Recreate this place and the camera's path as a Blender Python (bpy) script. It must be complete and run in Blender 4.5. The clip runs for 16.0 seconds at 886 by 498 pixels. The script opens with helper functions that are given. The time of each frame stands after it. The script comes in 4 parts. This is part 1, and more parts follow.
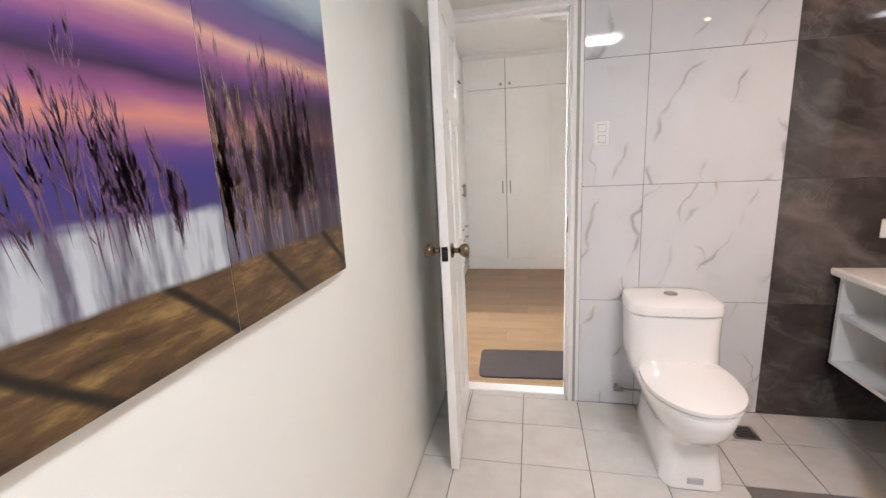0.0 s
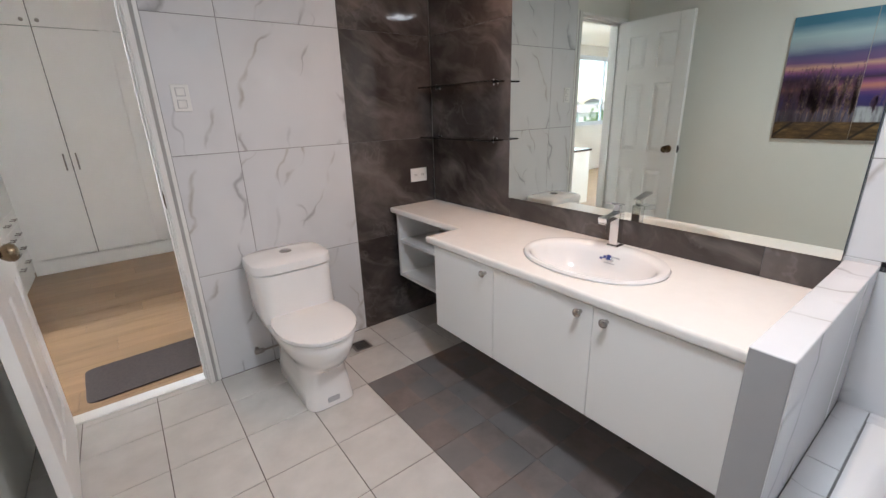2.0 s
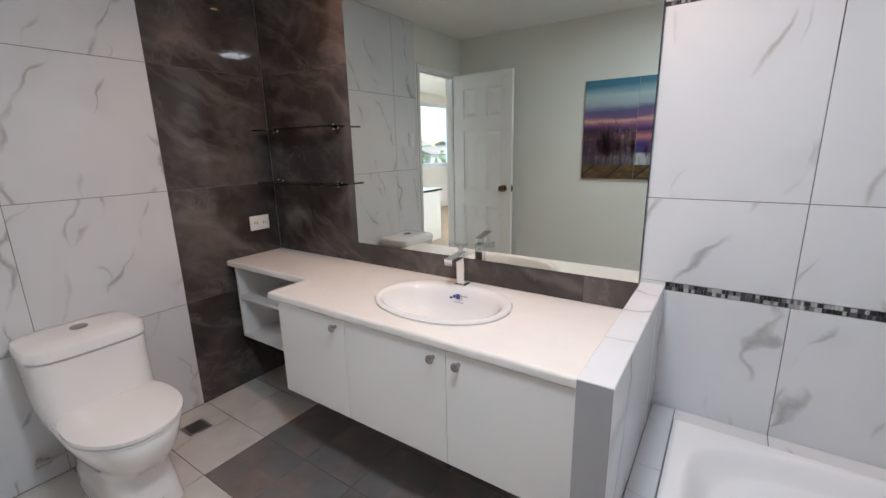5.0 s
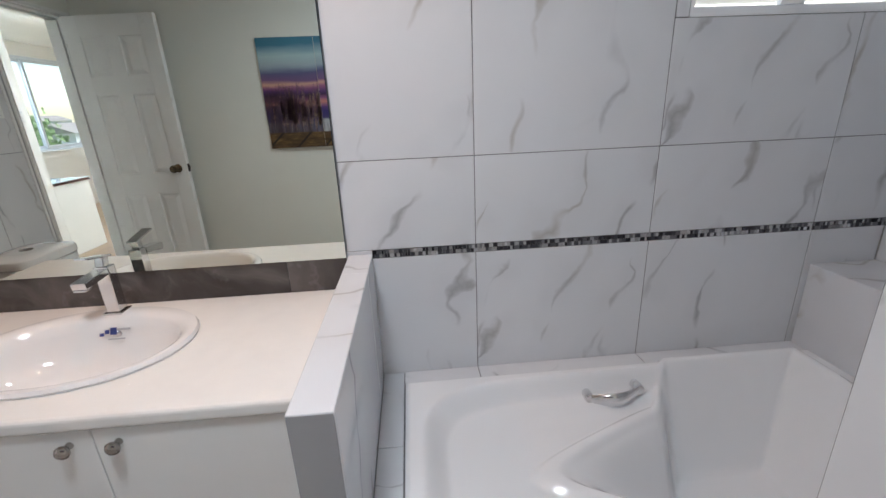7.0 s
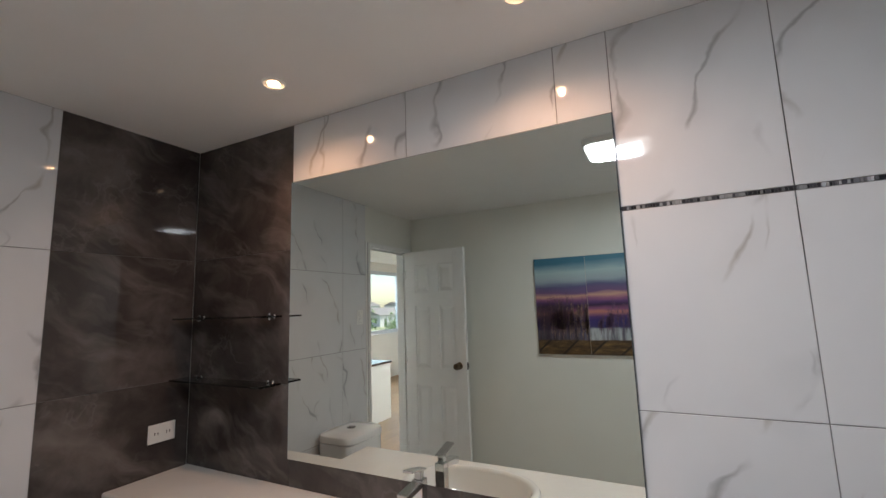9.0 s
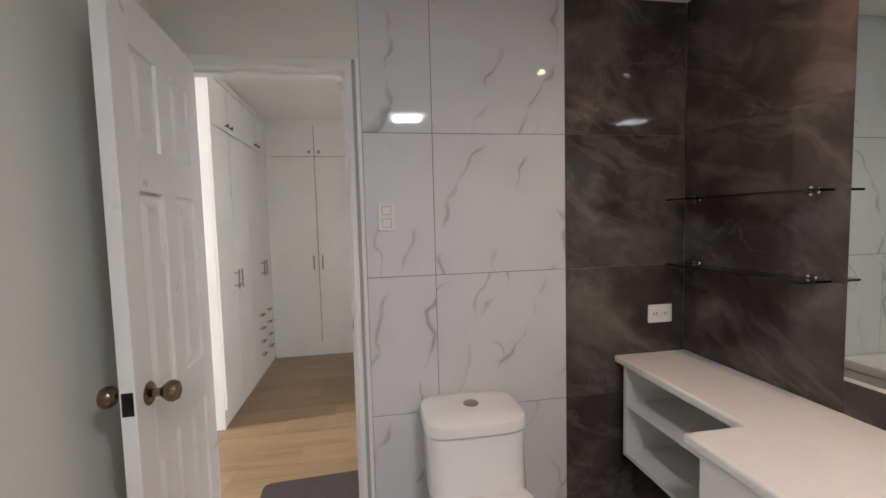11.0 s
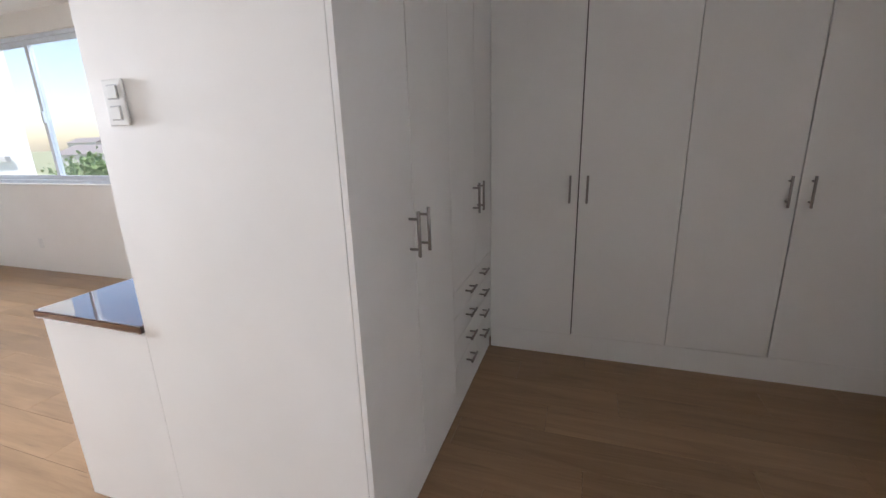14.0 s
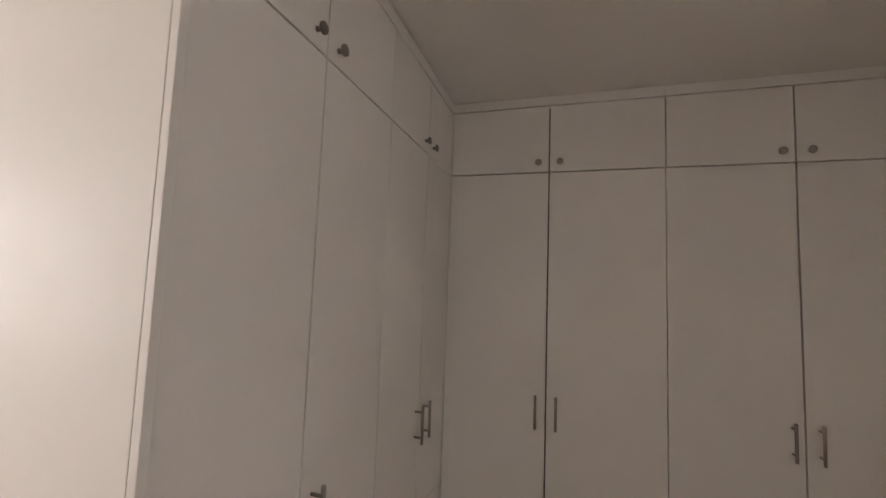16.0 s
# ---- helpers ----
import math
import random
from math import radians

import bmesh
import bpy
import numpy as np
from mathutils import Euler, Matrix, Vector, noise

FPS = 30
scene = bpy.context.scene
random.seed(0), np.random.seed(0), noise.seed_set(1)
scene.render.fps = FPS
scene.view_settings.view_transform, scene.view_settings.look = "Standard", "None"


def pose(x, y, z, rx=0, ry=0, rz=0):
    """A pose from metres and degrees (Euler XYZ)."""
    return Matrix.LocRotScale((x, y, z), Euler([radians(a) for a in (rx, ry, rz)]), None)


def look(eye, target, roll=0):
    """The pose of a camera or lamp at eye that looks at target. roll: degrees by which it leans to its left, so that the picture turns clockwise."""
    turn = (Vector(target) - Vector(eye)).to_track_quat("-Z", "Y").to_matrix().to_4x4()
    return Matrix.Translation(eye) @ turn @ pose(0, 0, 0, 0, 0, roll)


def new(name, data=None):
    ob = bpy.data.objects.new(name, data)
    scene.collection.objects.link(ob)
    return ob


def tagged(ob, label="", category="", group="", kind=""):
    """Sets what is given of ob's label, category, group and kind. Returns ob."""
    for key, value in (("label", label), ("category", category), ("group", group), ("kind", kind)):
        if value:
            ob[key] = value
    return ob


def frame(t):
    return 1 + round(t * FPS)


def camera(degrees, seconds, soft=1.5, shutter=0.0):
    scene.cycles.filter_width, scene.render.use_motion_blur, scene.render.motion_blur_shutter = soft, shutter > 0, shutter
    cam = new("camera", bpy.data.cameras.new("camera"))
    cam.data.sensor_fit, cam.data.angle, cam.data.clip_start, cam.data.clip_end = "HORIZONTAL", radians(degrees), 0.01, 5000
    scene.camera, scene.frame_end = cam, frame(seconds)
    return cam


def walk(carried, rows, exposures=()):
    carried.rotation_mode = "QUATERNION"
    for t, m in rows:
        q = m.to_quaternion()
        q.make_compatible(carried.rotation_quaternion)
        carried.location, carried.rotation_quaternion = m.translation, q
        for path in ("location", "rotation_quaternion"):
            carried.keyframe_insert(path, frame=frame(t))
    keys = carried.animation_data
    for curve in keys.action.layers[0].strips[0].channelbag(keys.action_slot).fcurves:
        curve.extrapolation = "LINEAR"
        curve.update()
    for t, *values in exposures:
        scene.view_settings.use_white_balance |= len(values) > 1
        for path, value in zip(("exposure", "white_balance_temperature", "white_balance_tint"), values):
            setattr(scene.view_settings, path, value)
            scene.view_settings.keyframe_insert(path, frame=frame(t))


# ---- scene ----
cam = camera(92.9, 16.0)
EXPOSURES = [(0.0, 2.25, 6700, 14), (0.5, 2.2, 6500, 13), (1.0, 1.95, 6450, 12), (1.5, 1.82, 6450, 12), (2.5, 1.6, 6400, 12), (3.5, 1.55, 6300, 10), (6.0, 1.42, 6350, 12), (6.5, 1.34, 6350, 12), (7.0, 1.28, 6350, 11), (8.0, 1.1, 6350, 11), (8.5, 1.06, 6400, 11),
             (9.0, 1.02, 6600, 11), (9.5, 1.2, 6700, 11), (10.0, 1.44, 6700, 11), (12.5, 1.38, 6600, 16), (13.0, 1.45, 6650, 19), (13.5, 1.15, 6350, 16), (14.0, 0.7, 6450, 16), (14.5, 0.5, 6550, 16), (15.0, 0.5, 6800, 17), (15.5, 0.52, 7000, 18), (16.0, 0.5, 7700, 21)]
PATH = [
    (0, (-1.74, -2.247, 1.362), (-2.152, -0.333, 0.952), -2.8),
    (0.5, (-1.786, -2.254, 1.369), (-1.465, -0.361, 0.812), -2.6),
    (1, (-1.748, -2.29, 1.362), (-1.009, -0.54, 0.737), -2.1),
    (1.5, (-1.706, -2.311, 1.36), (-0.732, -0.682, 0.728), -2.0),
    (2, (-1.692, -2.331, 1.368), (-0.553, -0.811, 0.741), -1.8),
    (2.5, (-1.666, -2.354, 1.37), (-0.415, -0.918, 0.76), -1.7),
    (3, (-1.652, -2.37, 1.372), (-0.303, -1.018, 0.78), -1.5),
    (3.5, (-1.643, -2.377, 1.371), (-0.203, -1.109, 0.807), -1.4),
    (5.8, (-1.463, -2.312, 1.391), (0.272, -1.447, 0.899), -3.3),
    (6, (-1.386, -2.318, 1.361), (0.39, -1.609, 0.773), -3.6),
    (6.5, (-1.296, -2.378, 1.33), (0.541, -2.119, 0.584), -3.7),
    (7, (-1.329, -2.331, 1.348), (0.563, -2.457, 0.713), -2.5),
    (7.5, (-1.363, -2.27, 1.469), (0.603, -2.59, 1.29), -1.2),
    (8, (-1.381, -2.295, 1.527), (0.589, -2.611, 1.664), -0.4),
    (8.5, (-1.371, -2.265, 1.524), (0.604, -2.061, 1.769), -0.7),
    (9, (-1.391, -2.186, 1.522), (0.377, -1.291, 1.79), -1.9),
    (9.5, (-1.384, -2.174, 1.525), (-0.007, -0.74, 1.748), -2.3),
    (10, (-1.396, -2.15, 1.504), (-0.394, -0.425, 1.644), -2.3),
    (10.2, (-1.414, -2.111, 1.494), (-0.546, -0.311, 1.586), -2.1),
    (12.3, (-1.64, -0.806, 1.32), (-1.961, 1.111, 0.851), -1.5),
    (12.5, (-1.691, -0.631, 1.309), (-2.073, 1.266, 0.806), -1.5),
    (12.8, (-1.765, -0.384, 1.302), (-2.228, 1.486, 0.761), -1.8),
    (13, (-1.808, -0.209, 1.293), (-2.33, 1.646, 0.758), -2.0),
    (13.5, (-1.896, 0.14, 1.31), (-2.495, 1.971, 0.775), -2.2),
    (14, (-1.991, 0.478, 1.321), (-2.618, 2.304, 0.801), -1.7),
    (14.5, (-2.004, 0.662, 1.369), (-2.766, 2.475, 1.002), -1.6),
    (15, (-1.941, 0.808, 1.448), (-2.845, 2.589, 1.343), -0.6),
    (15.5, (-1.939, 0.842, 1.51), (-2.808, 2.639, 1.634), 1.2),
    (16, (-1.928, 0.851, 1.581), (-2.506, 2.758, 1.75), 2.1),
]
walk(cam, [(t, look(eye, target, roll)) for t, eye, target, roll in PATH], EXPOSURES)

# ---- world, sun, large lights ----
world = bpy.data.worlds.new("world")
scene.world = world
world.use_nodes = True
wn = world.node_tree.nodes
sky = wn.new("ShaderNodeTexSky")
sky.sky_type, sky.sun_disc = "NISHITA", False
sky.sun_elevation, sky.sun_rotation = radians(49), radians(234)
wn["Background"].inputs["Strength"].default_value = 0.15
world.node_tree.links.new(sky.outputs[0], wn["Background"].inputs["Color"])


def lamp(name, kind, m, energy, colour, **settings):
    data = bpy.data.lights.new(name, kind)
    data.energy, data.color = energy, colour
    for key, value in settings.items():
        setattr(data, key, value)
    ob = new(name, data)
    ob.matrix_world = m
    return ob


lamp("sun", "SUN", look((0, 0, 0), (0.70, 0.50, -1.0)), 4.0, (1.0, 0.95, 0.88), angle=radians(0.6))
lamp("sky_light_west_window", "AREA", look((-8.50, 0.62, 1.60), (0.0, -0.70, 1.25)), 82, (0.84, 0.92, 1.0), shape="RECTANGLE", size=1.15, size_y=1.25, spread=radians(80))
lamp("sky_light_wide_window", "AREA", look((-6.05, 4.35, 3.25), (-6.05, 2.1, 0.5)), 100, (0.78, 0.89, 1.0), shape="RECTANGLE", size=4.4, size_y=1.2)
lamp("sky_light_bathroom", "AREA", look((0.36, -3.57, 1.86), (-2.0, -3.57, 1.86)), 1.15, (0.95, 0.97, 1.0), shape="RECTANGLE", size=0.95, size_y=0.80)
lamp("ceiling_panel_light", "AREA", look((-1.11, -2.05, 2.345), (-1.11, -2.05, 0)), 6.1, (0.84, 0.92, 1.0), shape="SQUARE", size=0.24)
for spot_y in (-0.925, -1.90):
    lamp("downlight_lamp", "SPOT", look((-0.31, spot_y, 2.385), (-0.31, spot_y, 0)), 6, (1.0, 0.55, 0.32), spot_size=radians(150), spot_blend=0.9, shadow_soft_size=0.012)

# ---- materials ----


class Nodes:
    """A small builder for a principled node material."""

    def __init__(self, name, colour=(0.8, 0.8, 0.8), rough=0.5, metal=0.0, **extra):
        self.mat = bpy.data.materials.new(name)
        self.mat.use_nodes = True
        self.tree = self.mat.node_tree
        self.bsdf = self.tree.nodes["Principled BSDF"]
        self.put("Base Color", (*colour, 1))
        self.put("Roughness", rough)
        self.put("Metallic", metal)
        for key, value in extra.items():
            self.put(key.replace("_", " "), value)

    def put(self, socket, value):
        if isinstance(value, bpy.types.NodeSocket):
            self.tree.links.new(value, self.bsdf.inputs[socket])
        else:
            self.bsdf.inputs[socket].default_value = value

    def node(self, kind, ins=(), **props):
        n = self.tree.nodes.new("ShaderNode" + kind)
        for key, value in props.items():
            setattr(n, key, value)
        for key, value in dict(ins).items():
            if isinstance(value, bpy.types.NodeSocket):
                self.tree.links.new(value, n.inputs[key])
            else:
                n.inputs[key].default_value = value
        return n

    def coords(self, shift=0.0, scale=(1, 1, 1), turn=0.0):
        c = self.node("TexCoord").outputs["Object"]
        if shift:
            r = self.node("ObjectInfo").outputs["Random"]
            r = self.node("Math", {0: r, 1: shift}, operation="MULTIPLY").outputs[0]
            c = self.node("VectorMath", {0: c, 1: r}, operation="ADD").outputs[0]
        return self.node("Mapping", {"Vector": c, "Scale": scale, "Rotation": (0, 0, radians(turn))}).outputs[0]

    def noise(self, vec, scale, detail=4.0, rough=0.55, distort=0.0):
        return self.node("TexNoise", {"Vector": vec, "Scale": scale, "Detail": detail, "Roughness": rough, "Distortion": distort}).outputs["Fac"]

    def ramp(self, fac, stops):
        n = self.node("ValToRGB", {"Fac": fac})
        ramp = n.color_ramp
        while len(ramp.elements) < len(stops):
            ramp.elements.new(0.5)
        for e, (at, value) in zip(ramp.elements, stops):
            e.position = at
            e.color = (value, value, value, 1) if isinstance(value, (int, float)) else (*value, 1)
        return n.outputs["Color"]

    def mix(self, fac, a, b, mode="MIX"):
        n = self.node("Mix", data_type="RGBA", blend_type=mode)
        for i, v in ((0, fac), (6, a), (7, b)):
            if isinstance(v, bpy.types.NodeSocket):
                self.tree.links.new(v, n.inputs[i])
            else:
                n.inputs[i].default_value = v if i == 0 else (*v, 1)
        return n.outputs[2]

    def math(self, op, a, b=0.0):
        return self.node("Math", {0: a, 1: b}, operation=op).outputs[0]

    def bump(self, height, strength=0.2, distance=0.002):
        self.put("Normal", self.node("Bump", {"Height": height, "Strength": strength, "Distance": distance}).outputs[0])


def plain(name, colour, rough=0.5, metal=0.0, vary=0.06, scale=6.0, bump=0.05, grain=90.0, **extra):
    """A surface of one colour with faint mottling, fine grain and uneven gloss."""
    n = Nodes(name, colour, rough, metal, **extra)
    vec = n.coords(shift=7.0)
    big = n.noise(vec, scale, 5.0)
    dark = tuple(c * (1 - vary) for c in colour)
    light = tuple(min(1.0, c * (1 + vary)) for c in colour)
    n.put("Base Color", n.mix(n.ramp(big, ((0.3, 0.0), (0.7, 1.0))), dark, light))
    n.put("Roughness", n.node("MapRange", {"Value": n.noise(vec, scale * 2.3, 3.0), "To Min": max(0.0, rough * 0.8), "To Max": min(1.0, rough * 1.2)}).outputs[0])
    if bump:
        n.bump(n.noise(vec, grain, 3.0), bump, 0.001)
    return n.mat


def marble(name, base, cloud, vein, warm, rough, spacing, width, strength, lean, patch):
    """Polished tile with faint clouds and thin broken veins that wander up the tile, leaning to one side."""
    n = Nodes(name, base, rough)
    vec = n.coords(shift=23.0)
    p = n.node("SeparateXYZ", {0: vec})
    wobble = n.math("ADD", n.math("MULTIPLY", n.noise(vec, 2.6, 2.0), 0.42), n.math("MULTIPLY", n.noise(vec, 8.0, 3.0, 0.6), 0.06))
    across = n.math("ADD", n.math("SUBTRACT", p.outputs[0], n.math("MULTIPLY", p.outputs[1], lean)), wobble)
    cell = n.math("FRACT", n.math("DIVIDE", across, spacing))
    away = n.math("MULTIPLY", n.math("ABSOLUTE", n.math("SUBTRACT", cell, 0.5)), spacing)
    swell = n.node("MapRange", {"Value": n.noise(vec, 7.0, 2.0), "From Min": 0.3, "From Max": 0.7, "To Min": width * 0.22, "To Max": width * 2.2}).outputs[0]
    line = n.ramp(n.math("DIVIDE", away, swell), ((0.0, 1.0), (0.45, 0.6), (1.0, 0.0)))
    broken = n.ramp(n.noise(vec, 5.0, 1.0), ((0.45, 0.0), (0.60, 1.0)))
    other = n.math("ADD", n.math("ADD", p.outputs[0], n.math("MULTIPLY", p.outputs[1], lean * 0.35)), n.math("MULTIPLY", n.noise(vec, 2.4, 3.0), 0.45))
    side = n.math("ABSOLUTE", n.math("SUBTRACT", n.math("FRACT", n.math("DIVIDE", other, spacing * 1.7)), 0.5))
    thin = n.ramp(n.math("DIVIDE", n.math("MULTIPLY", side, spacing * 1.7), swell), ((0.0, 0.8), (0.8, 0.0)))
    line = n.math("MAXIMUM", line, n.math("MULTIPLY", thin, n.ramp(n.noise(vec, 3.0, 1.0), ((0.50, 0.0), (0.60, 1.0)))))
    mask = n.math("MULTIPLY", n.math("MULTIPLY", line, broken), strength)
    tint = n.mix(n.ramp(n.noise(vec, 1.7, 1.0), ((0.5, 0.0), (0.62, 1.0))), vein, warm)
    halo = n.math("MULTIPLY", n.ramp(n.math("DIVIDE", away, width * 9), ((0.0, 0.5), (1.0, 0.0))), broken)
    body = n.mix(n.ramp(n.noise(vec, patch, 6.0), ((0.33, 0.0), (0.70, 1.0))), base, cloud)
    body = n.mix(n.math("MULTIPLY", halo, strength * 0.3), body, tint)
    n.put("Base Color", n.mix(mask, body, tint))
    n.put("Roughness", n.node("MapRange", {"Value": n.noise(vec, 9.0, 3.0), "To Min": rough * 0.7, "To Max": rough * 1.5}).outputs[0])
    n.bump(n.noise(vec, 3.0, 2.0), 0.03, 0.003)
    return n.mat


MARBLE = marble("white_marble_tile", (0.72, 0.727, 0.745), (0.685, 0.695, 0.715), (0.27, 0.27, 0.285), (0.38, 0.35, 0.31), 0.035, 0.25, 0.0105, 0.68, 0.34, 2.1)


def dark_marble():
    """Polished brown-grey stone: soft uneven clouds with short, diffuse pale streaks."""
    n = Nodes("dark_marble_tile", (0.08, 0.07, 0.066), 0.14)
    vec = n.coords(shift=23.0, turn=28)
    warp = n.node("TexNoise", {"Vector": vec, "Scale": 2.2, "Detail": 3.0}).outputs["Color"]
    bent = n.node("VectorMath", {0: vec, 1: n.node("VectorMath", {0: warp, "Scale": 0.35}, operation="SCALE").outputs[0]}, operation="ADD").outputs[0]
    cloud = n.ramp(n.noise(bent, 2.8, 6.0, 0.58), ((0.34, (0.040, 0.033, 0.031)), (0.5, (0.072, 0.060, 0.056)), (0.66, (0.135, 0.114, 0.106))))
    long = n.node("Mapping", {"Vector": bent, "Scale": (1.0, 4.5, 2.0)}).outputs[0]
    streak = n.ramp(n.noise(long, 2.4, 4.0, 0.55), ((0.52, 0.0), (0.72, 1.0)))
    body = n.mix(n.math("MULTIPLY", streak, 0.42), cloud, (0.24, 0.21, 0.197))
    crack = n.math("ABSOLUTE", n.math("SUBTRACT", n.noise(bent, 3.1, 5.0, 0.6), 0.5))
    crack = n.math("MULTIPLY", n.ramp(crack, ((0.0, 1.0), (0.022, 0.0))), n.ramp(n.noise(vec, 4.0, 1.0), ((0.48, 0.0), (0.62, 1.0))))
    n.put("Base Color", n.mix(n.math("MULTIPLY", crack, 0.16), body, (0.32, 0.29, 0.28)))
    n.put("Roughness", n.node("MapRange", {"Value": n.noise(vec, 9.0, 3.0), "To Min": 0.02, "To Max": 0.05}).outputs[0])
    n.bump(n.noise(vec, 3.0, 2.0), 0.03, 0.003)
    return n.mat


DARK_MARBLE = dark_marble()
GREY_TILE = plain("plain_grey_tile", (0.37, 0.37, 0.38), 0.12, vary=0.04, scale=4.0, bump=0.02)
GROUT = plain("grey_grout", (0.20, 0.20, 0.20), 0.9, bump=0.3)
FLOOR_GROUT = plain("brown_floor_grout", (0.12, 0.095, 0.08), 0.9, bump=0.3)
CERAMIC_FLOOR = plain("cream_floor_tile", (0.62, 0.597, 0.565), 0.22, vary=0.07, scale=9.0, bump=0.04, grain=140)
PAINT = plain("cream_wall_paint", (0.76, 0.755, 0.70), 0.6, vary=0.02, scale=2.0, bump=0.08, grain=160)
ROOM_PAINT = plain("white_wall_paint", (0.88, 0.865, 0.84), 0.65, vary=0.02, scale=2.0, bump=0.08, grain=160)
CEILING_PAINT = plain("ceiling_paint", (0.85, 0.835, 0.81), 0.75, vary=0.03, scale=1.5, bump=0.06, grain=120)
LAMINATE = plain("white_laminate", (0.885, 0.865, 0.84), 0.62, vary=0.02, scale=3.0, bump=0.03, grain=220)
VANITY_WHITE = plain("white_lacquer", (0.82, 0.815, 0.80), 0.3, vary=0.015, scale=3.0, bump=0.02, grain=200)
# dark tone that stands in for the shade inside door gaps
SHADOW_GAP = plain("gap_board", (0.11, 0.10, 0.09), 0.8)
STONE_TOP = plain("white_solid_surface", (0.84, 0.82, 0.79), 0.25, vary=0.02, scale=14.0, bump=0.02)
PORCELAIN = plain("white_porcelain", (0.86, 0.85, 0.84), 0.06, vary=0.01, scale=3.0, bump=0.0, Coat_Weight=0.5)
ACRYLIC = plain("white_acrylic", (0.84, 0.85, 0.86), 0.10, vary=0.01, scale=3.0, bump=0.0)
CHROME = plain("chrome", (0.75, 0.75, 0.76), 0.10, 1.0, vary=0.03, bump=0.0)
STEEL = plain("brushed_steel", (0.34, 0.31, 0.29), 0.32, 1.0, vary=0.06, bump=0.05)
NICKEL = plain("dark_nickel", (0.42, 0.40, 0.38), 0.16, 1.0, vary=0.05, bump=0.0)
BRASS = plain("aged_brass", (0.22, 0.16, 0.10), 0.24, 1.0, vary=0.2, scale=30)
BLACK = plain("black_metal", (0.02, 0.02, 0.02), 0.4, 0.6)
DARK_PLASTIC = plain("dark_plastic", (0.06, 0.05, 0.05), 0.5)
WHITE_PLASTIC = plain("white_plastic", (0.80, 0.80, 0.78), 0.3, vary=0.01)
TRIM_PAINT = plain("white_trim_paint", (0.83, 0.825, 0.81), 0.3, vary=0.02, bump=0.04)
MAT_FABRIC = plain("dark_mat_fabric", (0.052, 0.037, 0.033), 1.0, vary=0.2, scale=60, bump=0.6, grain=400)
ALUMINIUM = plain("pale_aluminium", (0.70, 0.76, 0.84), 0.4)
WHITE_FRAME = plain("white_window_frame", (0.87, 0.87, 0.87), 0.35, vary=0.02)
GRASS = plain("grass", (0.30, 0.33, 0.19), 0.95, vary=0.4, scale=0.6, bump=0.4)
LEAVES = plain("leaves", (0.24, 0.36, 0.15), 0.7, vary=0.45, scale=2.0)
BARK = plain("bark", (0.10, 0.07, 0.05), 0.9, vary=0.3)
FACADE = plain("pale_render", (0.54, 0.54, 0.55), 0.85, vary=0.06, scale=1.0)
ROOF = plain("grey_roof", (0.24, 0.22, 0.22), 0.8, vary=0.15)
DARK_GLASS = plain("dark_window_glass", (0.05, 0.07, 0.09), 0.08)
FAR_GLASS = plain("grey_window_glass", (0.20, 0.23, 0.26), 0.15)
STICKER_BLUE = plain("blue_print", (0.03, 0.05, 0.22), 0.5)
# grey of small prints, also the painted shade round switch rockers
STICKER_AND_SHADE_GREY = plain("grey_print_and_shade", (0.45, 0.45, 0.47), 0.5)


def dark_floor():
    n = Nodes("dark_slate_tile", (0.1, 0.09, 0.085), 0.3)
    vec = n.coords(shift=9.0)
    local = n.node("TexCoord").outputs["Object"]
    parts = n.node("SeparateXYZ", {0: local})
    qx = n.math("GREATER_THAN", parts.outputs[0], 0.0)
    qy = n.math("GREATER_THAN", parts.outputs[1], 0.0)
    both = n.math("ABSOLUTE", n.math("SUBTRACT", qx, qy))
    cloud = n.ramp(n.noise(vec, 7.0, 6.0, 0.6), ((0.25, 0.0), (0.75, 1.0)))
    body = n.mix(cloud, (0.155, 0.128, 0.119), (0.265, 0.224, 0.209))
    n.put("Base Color", n.mix(n.math("MULTIPLY", both, 0.55), body, (0.165, 0.168, 0.172)))
    n.put("Roughness", n.node("MapRange", {"Value": cloud, "To Min": 0.25, "To Max": 0.45}).outputs[0])
    n.bump(n.noise(vec, 40, 4.0), 0.12, 0.002)
    return n.mat


def wood(name, light, dark, rough):
    n = Nodes(name, light, rough)
    vec = n.coords(shift=31.0)
    long = n.node("Mapping", {"Vector": vec, "Scale": (1.0, 9.0, 1.0)}).outputs[0]
    cloud = n.noise(long, 1.6, 6.0, 0.6, 0.8)
    fine = n.noise(n.node("Mapping", {"Vector": vec, "Scale": (2.0, 60.0, 1.0)}).outputs[0], 2.0, 4.0)
    mixed = n.math("ADD", n.math("MULTIPLY", cloud, 0.82), n.math("MULTIPLY", fine, 0.18))
    tone = n.ramp(mixed, ((0.34, dark), (0.47, tuple((a + b) / 2 for a, b in zip(light, dark))), (0.62, light)))
    knots = n.ramp(n.noise(long, 3.3, 2.0), ((0.68, 0.0), (0.76, 1.0)))
    tone = n.mix(n.math("MULTIPLY", knots, 0.35), tone, tuple(c * 0.4 for c in dark))
    shade = n.node("MapRange", {"Value": n.node("ObjectInfo").outputs["Random"], "To Min": 0.88, "To Max": 1.1}).outputs[0]
    n.put("Base Color", n.mix(1.0, tone, n.node("CombineXYZ", {0: shade, 1: shade, 2: shade}).outputs[0], "MULTIPLY"))
    n.put("Roughness", n.node("MapRange", {"Value": cloud, "To Min": rough * 0.8, "To Max": rough * 1.25}).outputs[0])
    n.bump(fine, 0.05, 0.001)
    return n.mat


